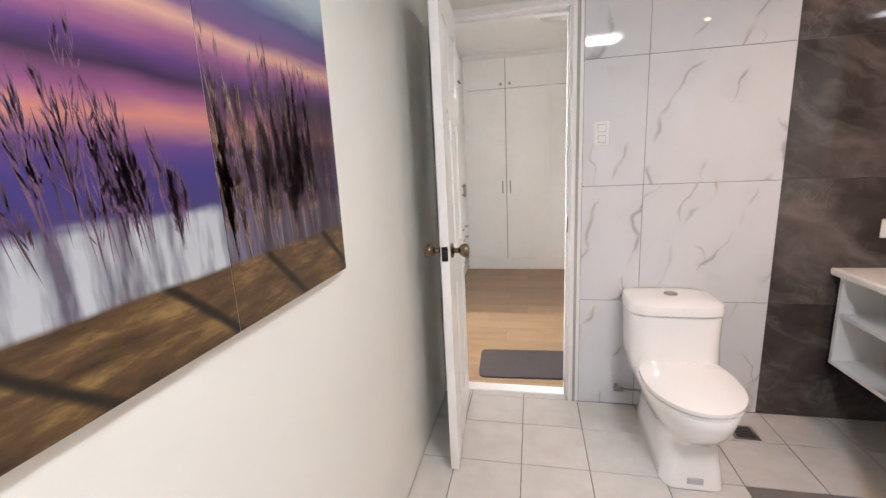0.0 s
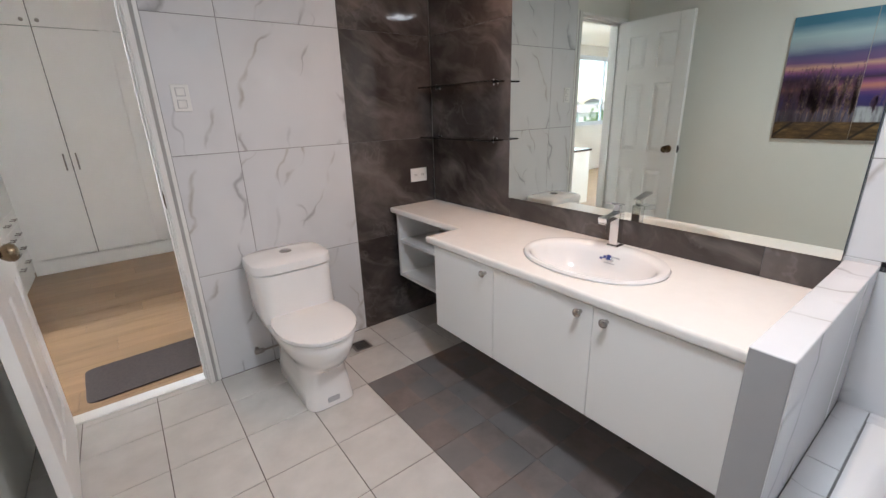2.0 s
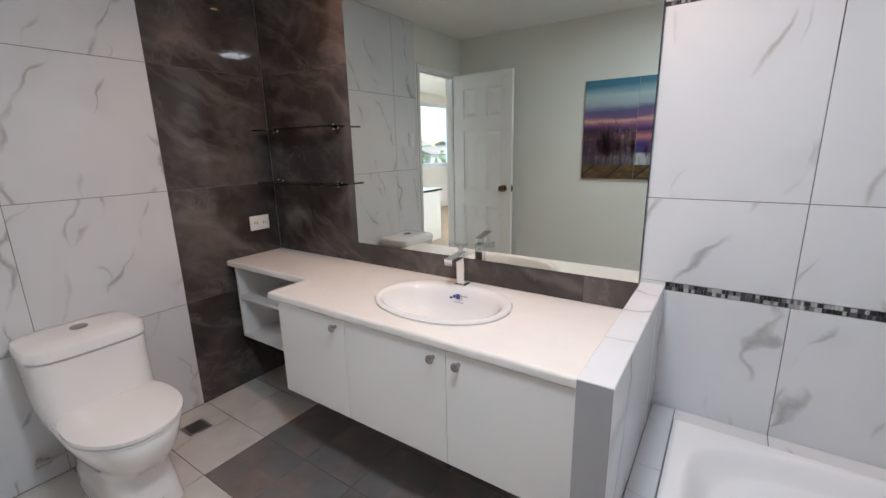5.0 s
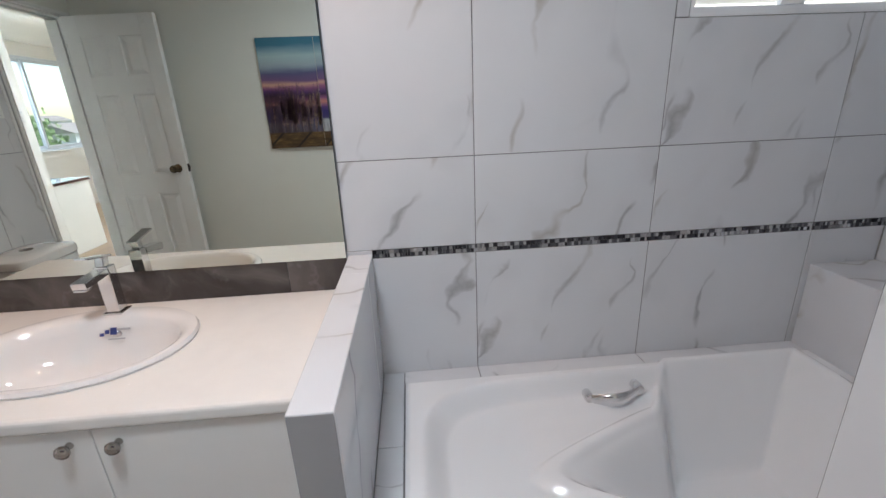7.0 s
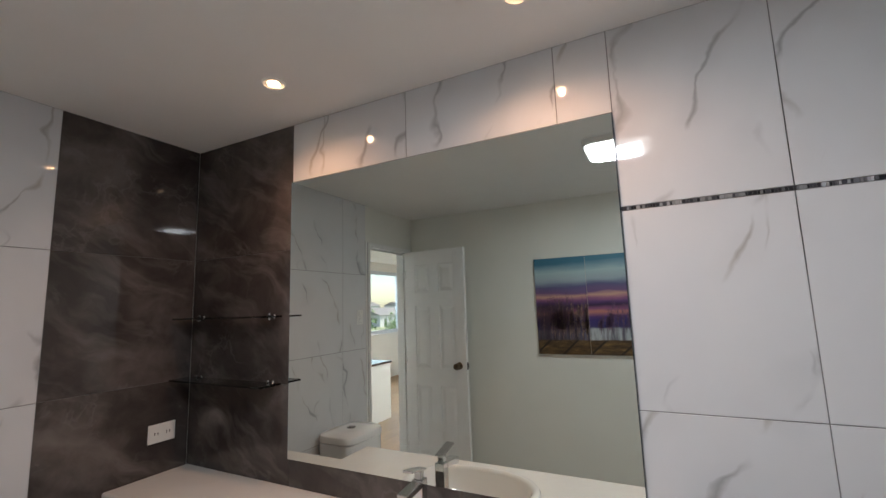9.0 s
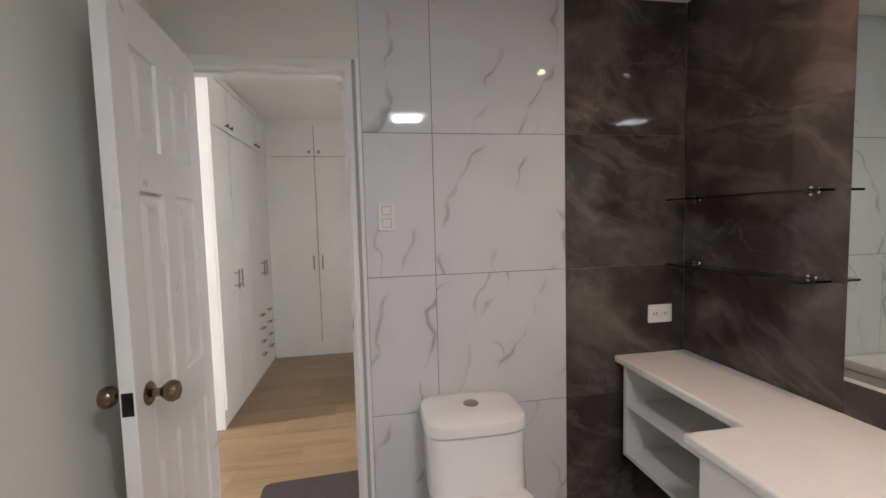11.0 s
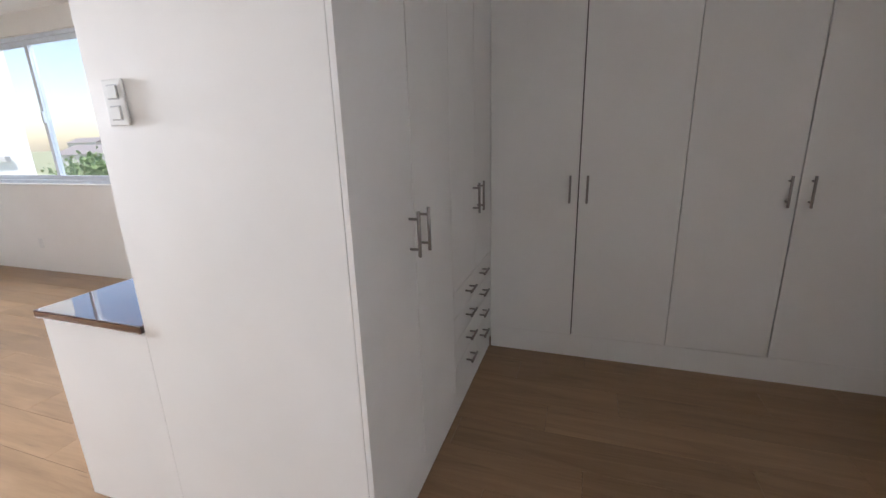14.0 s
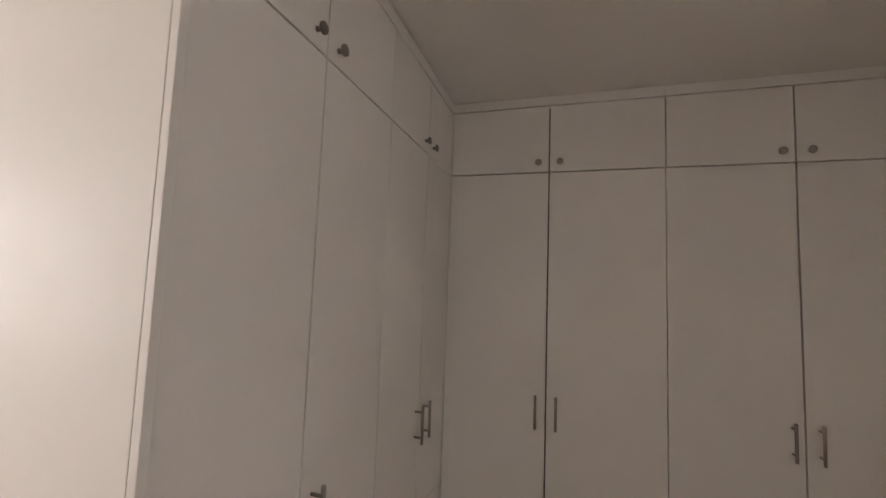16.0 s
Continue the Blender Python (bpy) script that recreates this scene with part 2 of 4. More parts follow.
DARK_FLOOR = dark_floor()
OAK = wood("light_oak_plank", (0.355, 0.220, 0.122), (0.25, 0.150, 0.080), 0.32)
MAHOGANY = wood("mahogany_top", (0.10, 0.035, 0.025), (0.05, 0.016, 0.012), 0.05)
MAHOGANY.node_tree.nodes["Principled BSDF"].inputs["Coat Weight"].default_value = 1.0
MAHOGANY.node_tree.nodes["Principled BSDF"].inputs["Coat IOR"].default_value = 1.8


def clear(name, colour, rough, see):
    n = Nodes(name, colour, rough)
    n.put("Transmission Weight", see)
    n.put("IOR", 1.45)
    return n.mat


GLASS = clear("clear_glass", (0.97, 0.985, 0.98), 0.0, 1.0)
SHELF_GLASS = clear("smoked_shelf_glass", (0.30, 0.34, 0.33), 0.02, 1.0)
FROSTED = clear("frosted_glass", (0.93, 0.94, 0.95), 0.35, 1.0)
MIRROR = Nodes("mirror_silver", (0.74, 0.79, 0.75), 0.0, 1.0).mat


def glow(name, colour, strength):
    n = Nodes(name, colour, 0.4)
    n.put("Emission Color", (*colour, 1))
    n.put("Emission Strength", strength)
    return n.mat


LED = glow("led_diffuser", (0.94, 0.97, 1.0), 3.0)
BULB = glow("warm_bulb", (1.0, 0.62, 0.34), 22.0)


def mosaic_material():
    n = Nodes("mosaic_chip", (0.2, 0.2, 0.2), 0.12)
    r = n.node("NewGeometry").outputs["Random Per Island"]
    n.put("Base Color", n.ramp(r, ((0.0, (0.02, 0.02, 0.024)), (0.42, (0.07, 0.07, 0.08)), (0.66, (0.19, 0.19, 0.20)), (0.80, (0.80, 0.80, 0.82)))))
    n.put("Metallic", n.ramp(r, ((0.70, 0.0), (0.78, 0.7))))
    return n.mat


MOSAIC = mosaic_material()


def canvas_print():
    """A sunset over water with bare reeds and a wooden deck; local x runs along the picture, y up, in metres."""
    n = Nodes("canvas_print", (0.3, 0.2, 0.3), 0.45)
    c = n.node("TexCoord").outputs["Object"]
    p = n.node("SeparateXYZ", {0: c})
    strip = n.math("GREATER_THAN", p.outputs[0], -0.002)
    wide = n.node("Mapping", {"Vector": c, "Scale": (1.5, 7.0, 1.0)}).outputs[0]
    drift = n.math("MULTIPLY", n.math("SUBTRACT", n.noise(wide, 2.2, 5.0), 0.5), 0.07)
    level = n.math("DIVIDE", p.outputs[1], 0.8)
    height = n.math("ADD", n.math("ADD", level, drift), n.math("MULTIPLY", strip, 0.012))
    sky_tone = n.ramp(height, ((0.24, (0.050, 0.036, 0.122)), (0.33, (0.040, 0.029, 0.158)), (0.385, (0.108, 0.043, 0.180)), (0.425, (0.518, 0.202, 0.158)),
                               (0.455, (0.238, 0.072, 0.180)), (0.498, (0.032, 0.014, 0.050)), (0.53, (0.094, 0.036, 0.158)), (0.57, (0.288, 0.101, 0.202)), (0.60, (0.576, 0.324, 0.245)),
                               (0.635, (0.158, 0.079, 0.194)), (0.70, (0.090, 0.090, 0.198)), (0.77, (0.324, 0.396, 0.432)), (0.85, (0.378, 0.495, 0.522)), (0.95, (0.045, 0.180, 0.270))))
    haze = n.noise(n.node("Mapping", {"Vector": c, "Scale": (16.0, 2.0, 1.0)}).outputs[0], 1.0, 5.0, 0.65, 0.7)
    dim = n.math("MULTIPLY", n.math("MULTIPLY", strip, n.ramp(level, ((0.46, 0.75), (0.56, 0.0)))), n.ramp(haze, ((0.40, 0.15), (0.52, 1.0))))
    frost_fac = n.math("MULTIPLY", n.ramp(height, ((0.14, 1.0), (0.255, 0.95), (0.275, 0.0))), n.ramp(n.math("ADD", p.outputs[0], 0.5), ((0.49, 1.0), (0.51, 0.3))))
    tuft = n.ramp(n.noise(n.node("Mapping", {"Vector": c, "Scale": (30.0, 5.0, 1.0), "Rotation": (0, 0, radians(12))}).outputs[0], 1.0, 4.0), ((0.36, 0.0), (0.58, 1.0)))
    frost = n.mix(tuft, (0.10, 0.09, 0.12), (0.44, 0.46, 0.48))
    scene_tone = n.mix(frost_fac, sky_tone, frost)
    scene_tone = n.mix(dim, scene_tone, (0.035, 0.018, 0.018))
    board = n.node("Mapping", {"Vector": c, "Scale": (4.0, 16.0, 1.0), "Rotation": (0, 0, radians(32))}).outputs[0]
    grainy = n.ramp(n.noise(board, 2.0, 6.0, 0.65), ((0.3, (0.025, 0.013, 0.007)), (0.52, (0.10, 0.055, 0.022)), (0.70, (0.27, 0.17, 0.06))))
    seam = n.node("TexWave", {"Vector": n.node("Mapping", {"Vector": c, "Rotation": (0, 0, radians(-48))}).outputs[0], "Scale": 2.1, "Distortion": 0.6})
    seam_dark = n.ramp(seam.outputs["Fac"], ((0.0, 1.0), (0.05, 0.0)))
    deck = n.mix(seam_dark, grainy, (0.012, 0.008, 0.006))
    n.put("Base Color", n.mix(n.ramp(n.math("ADD", level, n.math("MULTIPLY", drift, 0.3)), ((0.142, 1.0), (0.150, 0.0))), scene_tone, deck))
    n.bump(n.noise(c, 700, 1.0), 0.12, 0.0005)
    return n.mat


CANVAS = canvas_print()
PRINT_INK = plain("dark_print_ink", (0.080, 0.042, 0.058), 0.45, vary=0.4, scale=40)
PALE_INK = plain("violet_print_ink", (0.145, 0.075, 0.130), 0.45, vary=0.4, scale=40)
BUFF_INK = plain("buff_print_ink", (0.30, 0.20, 0.15), 0.45, vary=0.4, scale=40)
CANVAS_EDGE = plain("canvas_edge", (0.60, 0.52, 0.45), 0.8)

# ---- mesh helpers ----


def box(bm, x0, x1, y0, y1, z0, z1, bevel=0.0):
    made = bmesh.ops.create_cube(bm, size=1.0, matrix=Matrix.Translation(((x0 + x1) / 2, (y0 + y1) / 2, (z0 + z1) / 2)) @ Matrix.Diagonal((abs(x1 - x0), abs(y1 - y0), abs(z1 - z0), 1)))
    if bevel:
        edges = list({e for v in made["verts"] for e in v.link_edges})
        bmesh.ops.bevel(bm, geom=edges, offset=bevel, segments=2, profile=0.5, affect="EDGES")
    return bm


def boxes(*rows, bevel=0.0):
    bm = bmesh.new()
    for row in rows:
        box(bm, *row, bevel=bevel)
    return bm


def loft(bm, rings, close_bottom=True, close_top=True):
    """Skin a list of rings, each a list of as many points."""
    rows = [[bm.verts.new(p) for p in ring] for ring in rings]
    k = len(rows[0])
    for a, b in zip(rows, rows[1:]):
        for i in range(k):
            bm.faces.new((a[i], a[(i + 1) % k], b[(i + 1) % k], b[i]))
    if close_bottom:
        bm.faces.new(rows[0][::-1])
    if close_top:
        bm.faces.new(rows[-1])
    return bm


def oval(cx, cy, z, a, b, power=2.0, count=40, egg=0.0):
    """A ring: an ellipse with half-sizes a and b, squarer with a higher power, narrower towards -y by egg."""
    ring = []
    for i in range(count):
        t = 2 * math.pi * i / count
        c, s = math.cos(t), math.sin(t)
        x = math.copysign(abs(c) ** (2 / power), c) * a
        y = math.copysign(abs(s) ** (2 / power), s) * b
        x *= 1 - egg * max(0.0, -y / b) ** 2
        ring.append((cx + x, cy + y, z))
    return ring


def turned(bm, profile, m=Matrix(), count=24):
    """A round piece: rows of radius and height, round m's z axis."""
    loft(bm, [[m @ Vector((r * math.cos(2 * math.pi * i / count), r * math.sin(2 * math.pi * i / count), z)) for i in range(count)] for r, z in profile])
    return bm


def rod(bm, a, b, radius, count=12):
    a, b = Vector(a), Vector(b)
    m = Matrix.Translation(a) @ (b - a).to_track_quat("Z", "Y").to_matrix().to_4x4()
    return turned(bm, ((radius * 0.8, 0), (radius, radius * 0.25), (radius, (b - a).length - radius * 0.25), (radius * 0.8, (b - a).length)), m, count)


def to_mesh(name, bm, material, smooth=False):
    bmesh.ops.recalc_face_normals(bm, faces=bm.faces)
    me = bpy.data.meshes.new(name)
    bm.to_mesh(me)
    bm.free()
    me.materials.append(material)
    if smooth:
        me.polygons.foreach_set("use_smooth", [True] * len(me.polygons))
        me.set_sharp_from_angle(angle=radians(40))
    return me


def part(name, bm, material, parent, label="", smooth=False):
    ob = new(name, to_mesh(name, bm, material, smooth))
    ob.parent = parent
    return tagged(ob, label)


def thing(name, label, category, m=Matrix(), group="", kind=""):
    ob = new(name)
    ob.empty_display_size = 0.05
    ob.matrix_basis = m
    return tagged(ob, label, category, group, kind)


def solid(name, bm, material, label="", category="", kind="", m=Matrix(), group="", smooth=False):
    ob = new(name, to_mesh(name, bm, material, smooth))
    ob.matrix_basis = m
    return tagged(ob, label, category, group, kind)


# ---- large structure ----
WEST, SOUTH, RECESS, SHOULDER = -2.25, -3.0, -4.01, -0.82
HEAD, ROOM_HEAD = 2.4, 2.52
DOOR_L, DOOR_R, DOOR_TOP = -2.185, -1.548, 2.06
FAR = 3.3

wall_north = solid("wall_north", boxes((DOOR_R + 0.026, 0.10, 0.012, 0.13, 0, 2.6), (DOOR_L - 0.026, DOOR_R + 0.026, 0.012, 0.13, DOOR_TOP + 0.026, 2.6), (-2.40, DOOR_L - 0.026, 0.012, 0.13, 0, 2.6)),
                   PAINT, "cream painted partition, tiled in marble beside the door", "wall", "structure")
wall_west = solid("wall_west", boxes((-2.40, WEST, SOUTH - 0.15, 0.012, 0, 2.6)), PAINT, "plain cream painted bathroom wall", "wall", "structure")
wall_south = solid("wall_south", boxes((-2.25, SHOULDER - 0.012, RECESS - 0.15, SOUTH - 0.012, 0, 2.6), (SHOULDER - 0.012, 0.012, RECESS - 0.15, RECESS - 0.012, 0, 2.6)),
                   PAINT, "bathroom end wall clad in white marble tile", "wall", "structure")
W0, W1, WZ0, WZ1 = -3.965, -3.175, 1.571, 2.17
wall_east = solid("wall_east", boxes((0.012, 0.16, -4.16, W0, 0, 2.6), (0.012, 0.16, W1, 0.012, 0, 2.6), (0.012, 0.16, W0, W1, 0, WZ0), (0.012, 0.16, W0, W1, WZ1, 2.6)),
                  PAINT, "bathroom wall with marble tile and a small window", "wall", "structure")
ceiling_bathroom = solid("ceiling_bathroom", boxes((-2.25, 0.012, -4.03, 0.012, HEAD, HEAD + 0.1)), CEILING_PAINT, "plain off-white bathroom ceiling", "ceiling", "structure")
ceiling_bedroom = solid("ceiling_bedroom", boxes((-8.6, 0.10, 0.13, FAR, ROOM_HEAD, ROOM_HEAD + 0.1), (-8.6, -2.40, -1.6, 0.13, ROOM_HEAD, ROOM_HEAD + 0.1)), CEILING_PAINT, "plain off-white bedroom ceiling", "ceiling", "structure")
# unseen slab over both ceilings, added to keep the sun out
roof_slab = solid("roof_slab", boxes((-8.7, 0.25, -4.2, 3.5, 2.64, 2.8)), ROOF, "unseen flat slab added over the ceilings to block the sun", "roof", "structure")
B0, B1, BZ0, BZ1 = -8.25, -3.85, 0.96, 2.335
wall_far = solid("wall_far", boxes((-8.6, B0, FAR, FAR + 0.15, 0, 2.6), (B1, 0.25, FAR, FAR + 0.15, 0, 2.6), (B0, B1, FAR, FAR + 0.15, 0, BZ0), (B0, B1, FAR, FAR + 0.15, BZ1, 2.6)),
                 ROOM_PAINT, "white bedroom wall with a wide window", "wall", "structure")
wall_bedroom_west = solid("wall_bedroom_west", boxes((-8.6, -8.46, -1.6, 0.0, 0, 2.6), (-8.6, -8.46, 1.24, FAR, 0, 2.6), (-8.6, -8.46, 0.0, 1.24, 0, 0.95), (-8.6, -8.46, 0.0, 1.24, 2.25, 2.6)), ROOM_PAINT, "white bedroom wall with a window opening", "wall", "structure")
# unseen wall, kept darker to cut light bounced onto the end panel
wall_bedroom_south = solid("wall_bedroom_south", boxes((-8.6, -2.40, -1.75, -1.6, 0, 2.6)), plain("bounce_cut_taupe", (0.42, 0.39, 0.36), 0.7, vary=0.03, scale=2.0), "unseen bedroom wall in taupe, darkened to cut bounced light", "wall", "structure")
wall_closet_east = solid("wall_closet_east", boxes((0.10, 0.25, 0.012, FAR, 0, 2.6)), ROOM_PAINT, "plain white closet wall", "wall", "structure")
floor_bathroom = solid("floor_bathroom", boxes((-2.25, 0.0, -4.03, 0.05, -0.12, -0.003)), FLOOR_GROUT, "cream and slate tiled bathroom floor", "floor", "structure")
floor_bedroom = solid("floor_bedroom", boxes((-8.6, 0.10, 0.13, FAR, -0.12, -0.004), (-8.6, -2.40, -1.6, 0.13, -0.12, -0.004)), plain("plank_joint", (0.12, 0.075, 0.045), 0.8), "light oak plank floor", "floor", "structure")
threshold = solid("threshold", boxes((DOOR_L, DOOR_R, 0.05, 0.13, -0.1, 0.006), bevel=0.003), TRIM_PAINT, "white threshold strip in the doorway", "threshold", "structure")

# ---- door frame and door ----
door_frame = thing("door_frame", "white painted timber door frame with moulded casing", "door frame", kind="structure")


FACE = 0.026
part("frame_face", boxes((DOOR_R, DOOR_R + FACE, -0.006, 0.138, 0.0, DOOR_TOP + FACE), bevel=0.004), TRIM_PAINT, door_frame)
part("frame_face", boxes((DOOR_L - FACE, DOOR_L, -0.006, 0.138, 0.0, DOOR_TOP + FACE), bevel=0.004), TRIM_PAINT, door_frame)
part("frame_face", boxes((DOOR_L, DOOR_R, -0.006, 0.138, DOOR_TOP, DOOR_TOP + FACE), bevel=0.004), TRIM_PAINT, door_frame)
part("bead", boxes((DOOR_R + 0.003, DOOR_R + 0.011, -0.0095, -0.004, 0.0, DOOR_TOP + FACE), bevel=0.0025), TRIM_PAINT, door_frame)
part("tile_trim", boxes((-1.5075, -1.4905, -0.0035, 0.012, 0.0, DOOR_TOP + 0.034), bevel=0.003), TRIM_PAINT, door_frame, "white tile edge trim")
part("joint_filler", boxes((DOOR_R + FACE, -1.5075, 0.0005, 0.013, 0.0, DOOR_TOP + 0.03)), plain("pale_sealant", (0.40, 0.40, 0.39), 0.7), door_frame, "grey recessed joint")
part("jamb", boxes((DOOR_R - 0.006, DOOR_R, 0.004, 0.138, 0.006, DOOR_TOP), (DOOR_R - 0.014, DOOR_R - 0.006, 0.05, 0.10, 0.006, DOOR_TOP - 0.026), bevel=0.002), TRIM_PAINT, door_frame)
part("jamb", boxes((DOOR_L, DOOR_L + 0.012, 0.004, 0.138, 0.006, DOOR_TOP), (DOOR_L + 0.012, DOOR_L + 0.026, 0.05, 0.10, 0.006, DOOR_TOP - 0.026), bevel=0.002), TRIM_PAINT, door_frame)
part("head_jamb", boxes((DOOR_L + 0.012, DOOR_R - 0.006, 0.004, 0.138, DOOR_TOP - 0.012, DOOR_TOP), (DOOR_L + 0.026, DOOR_R - 0.014, 0.05, 0.10, DOOR_TOP - 0.026, DOOR_TOP - 0.012), bevel=0.002), TRIM_PAINT, door_frame)
part("strike_plate", boxes((DOOR_R - 0.0085, DOOR_R - 0.005, 0.012, 0.040, 0.965, 1.045), (DOOR_R - 0.011, DOOR_R - 0.006, 0.004, 0.012, 0.985, 1.025), bevel=0.001), BRASS, door_frame, "dull brass strike plate")

LEAF_W, LEAF_T, LEAF_H = 0.634, 0.036, 2.035
door = thing("door_1", "open white six-panel moulded bathroom door", "door", pose(DOOR_L + 0.044, -0.012, 0.012, 0, 0, -86.0), kind="structure")
STILE, RAILS = 0.105, ((0.0, 0.19), (0.80, 0.95), (1.52, 1.64), (1.90, LEAF_H))
bm = boxes((0, STILE, 0, LEAF_T, 0, LEAF_H), (LEAF_W - STILE, LEAF_W, 0, LEAF_T, 0, LEAF_H), (LEAF_W / 2 - 0.05, LEAF_W / 2 + 0.05, 0.0004, LEAF_T - 0.0004, 0, LEAF_H), bevel=0.002)
for z0, z1 in RAILS:
    box(bm, STILE, LEAF_W - STILE, 0.0002, LEAF_T - 0.0002, z0, z1)
part("leaf", bm, TRIM_PAINT, door)
panel_rows = [(RAILS[i][1], RAILS[i + 1][0]) for i in range(3)]
for x0, x1 in ((STILE, LEAF_W / 2 - 0.05), (LEAF_W / 2 + 0.05, LEAF_W - STILE)):
    for z0, z1 in panel_rows:
        bm = boxes((x0, x1, 0.010, LEAF_T - 0.010, z0, z1))
        for y0, y1, y2 in ((0.010, 0.0025, 0.002), (LEAF_T - 0.010, LEAF_T - 0.0025, LEAF_T - 0.002)):
            loft(bm, [[(a, y, b) for a, b in ((x0 + i, z0 + i), (x1 - i, z0 + i), (x1 - i, z1 - i), (x0 + i, z1 - i))] for y, i in ((y0, 0.010), (y1, 0.040), (y2, 0.043))])
        part("door_panel", bm, TRIM_PAINT, door)
for side in (-1, 1):
    base = LEAF_T / 2 + side * LEAF_T / 2
    m = Matrix.Translation((LEAF_W - 0.070, base, 0.985)) @ pose(0, 0, 0, -90 * side, 0, 0)
    bm = turned(bmesh.new(), ((0.030, 0.0), (0.032, 0.004), (0.026, 0.010), (0.012, 0.013), (0.011, 0.030), (0.018, 0.036), (0.027, 0.048), (0.029, 0.060), (0.024, 0.071), (0.012, 0.076)), m)
    part("door_knob", bm, BRASS, door, "round aged brass knob", smooth=True)
part("latch_plate", boxes((LEAF_W - 0.002, LEAF_W + 0.0025, 0.005, LEAF_T - 0.005, 0.955, 1.015), (LEAF_W, LEAF_W + 0.010, 0.011, LEAF_T - 0.011, 0.972, 0.998), bevel=0.0015), BLACK, door, "dark latch plate on the door's edge")
for z in (0.25, 1.05, 1.82):
    part("hinge", rod(boxes((-0.003, 0.0005, 0.004, LEAF_T - 0.004, z - 0.045, z + 0.045)), (-0.006, -0.004, z - 0.048), (-0.006, -0.004, z + 0.048), 0.006), BRASS, door)

# ---- vanity ----
TOP, FRONT, STEP = 0.785, -0.560, -0.700
PONY0, PONY1 = -2.107, -2.185
BASIN = (-0.280, -1.426)
bm = bmesh.new()
outline = [(-0.004, -0.004), (-0.362, -0.004), (-0.362, STEP + 0.0), (FRONT - 0.012, STEP + 0.0), (FRONT - 0.012, PONY0 + 0.012), (-0.004, PONY0 + 0.012)]
loops = [outline, [(x, y) for x, y, _ in oval(BASIN[0] - 0.008, BASIN[1], 0, 0.185, 0.262, 2.1, 40)]]
for loop in loops:
    vs = [bm.verts.new((x, y, TOP)) for x, y in loop]
    for a, b in zip(vs, vs[1:] + vs[:1]):
        bm.edges.new((a, b))
bmesh.ops.triangle_fill(bm, edges=bm.edges, use_beauty=True)
low = bmesh.ops.extrude_face_region(bm, geom=list(bm.faces))
bmesh.ops.translate(bm, vec=(0, 0, -0.036), verts=[v for v in low["geom"] if isinstance(v, bmesh.types.BMVert)])
bmesh.ops.recalc_face_normals(bm, faces=bm.faces)
rim = [e for e in bm.edges if len(e.link_faces) == 2 and e.calc_face_angle() > 1.2 and (abs(e.verts[0].co.x - e.verts[1].co.x) > 0.05 or abs(e.verts[0].co.y - e.verts[1].co.y) > 0.05)
       and min(e.verts[0].co.x, e.verts[1].co.x) < -0.3 and abs(e.verts[0].co.z - e.verts[1].co.z) < 0.01]
bmesh.ops.bevel(bm, geom=rim, offset=0.010, segments=3, profile=0.5, affect="EDGES")
solid("worktop", bm, STONE_TOP, "long white solid-surface vanity worktop with a stepped end", "countertop")

vanity = thing("vanity_cabinet", "wall-hung white vanity cabinet with three flat doors", "cabinet")
CAB0, CAB1, CABZ = -0.748, PONY0 + 0.012, 0.317
part("body", boxes((FRONT + 0.020, -0.006, CAB1 + 0.002, CAB0, CABZ, CABZ + 0.018), (FRONT + 0.020, -0.006, CAB0 - 0.018, CAB0, CABZ + 0.018, 0.748), (FRONT + 0.020, -0.006, CAB1 + 0.002, CAB1 + 0.020, CABZ + 0.018, 0.748),
                  (FRONT + 0.020, FRONT + 0.036, CAB1 + 0.02, CAB0 - 0.018, 0.72, 0.748)), VANITY_WHITE, vanity)
# dark boards inside the cabinet paint the shade seen through the door gaps
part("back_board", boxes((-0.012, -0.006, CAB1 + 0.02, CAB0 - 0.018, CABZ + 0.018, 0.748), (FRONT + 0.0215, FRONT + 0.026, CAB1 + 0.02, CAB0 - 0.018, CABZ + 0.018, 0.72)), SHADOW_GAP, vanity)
for y0, y1, knob_y in ((CAB0, -1.160, -1.112), (-1.160, -1.630, -1.581), (-1.630, CAB1 + 0.002, -1.680)):
    leaf = part("door", boxes((FRONT, FRONT + 0.019, y1 + 0.0015, y0 - 0.0015, CABZ, 0.744), bevel=0.0015), VANITY_WHITE, vanity)
    m = Matrix.Translation((FRONT, knob_y, 0.710)) @ pose(0, 0, 0, 0, -90, 0)
    knob = part("knob", turned(bmesh.new(), ((0.008, 0.0), (0.0065, 0.010), (0.009, 0.014), (0.0145, 0.018), (0.0155, 0.023), (0.012, 0.028), (0.005, 0.030)), m), NICKEL, leaf, "small round chrome knob", smooth=True)
niche = thing("open_shelf_unit", "open white two-tier shelf unit under the worktop", "shelf")
part("board", boxes((-0.345, -0.006, -0.066, -0.048, 0.325, 0.748)), VANITY_WHITE, niche)
part("board", boxes((-0.345, -0.006, CAB0 + 0.001, CAB0 + 0.017, 0.325, 0.748)), VANITY_WHITE, niche)
part("board", boxes((-0.345, -0.006, CAB0 + 0.017, -0.066, 0.325, 0.343)), VANITY_WHITE, niche)
part("board", boxes((-0.340, -0.006, CAB0 + 0.017, -0.066, 0.560, 0.578)), VANITY_WHITE, niche)
part("back_board", boxes((-0.020, -0.008, CAB0 + 0.017, -0.066, 0.343, 0.748)), VANITY_WHITE, niche)

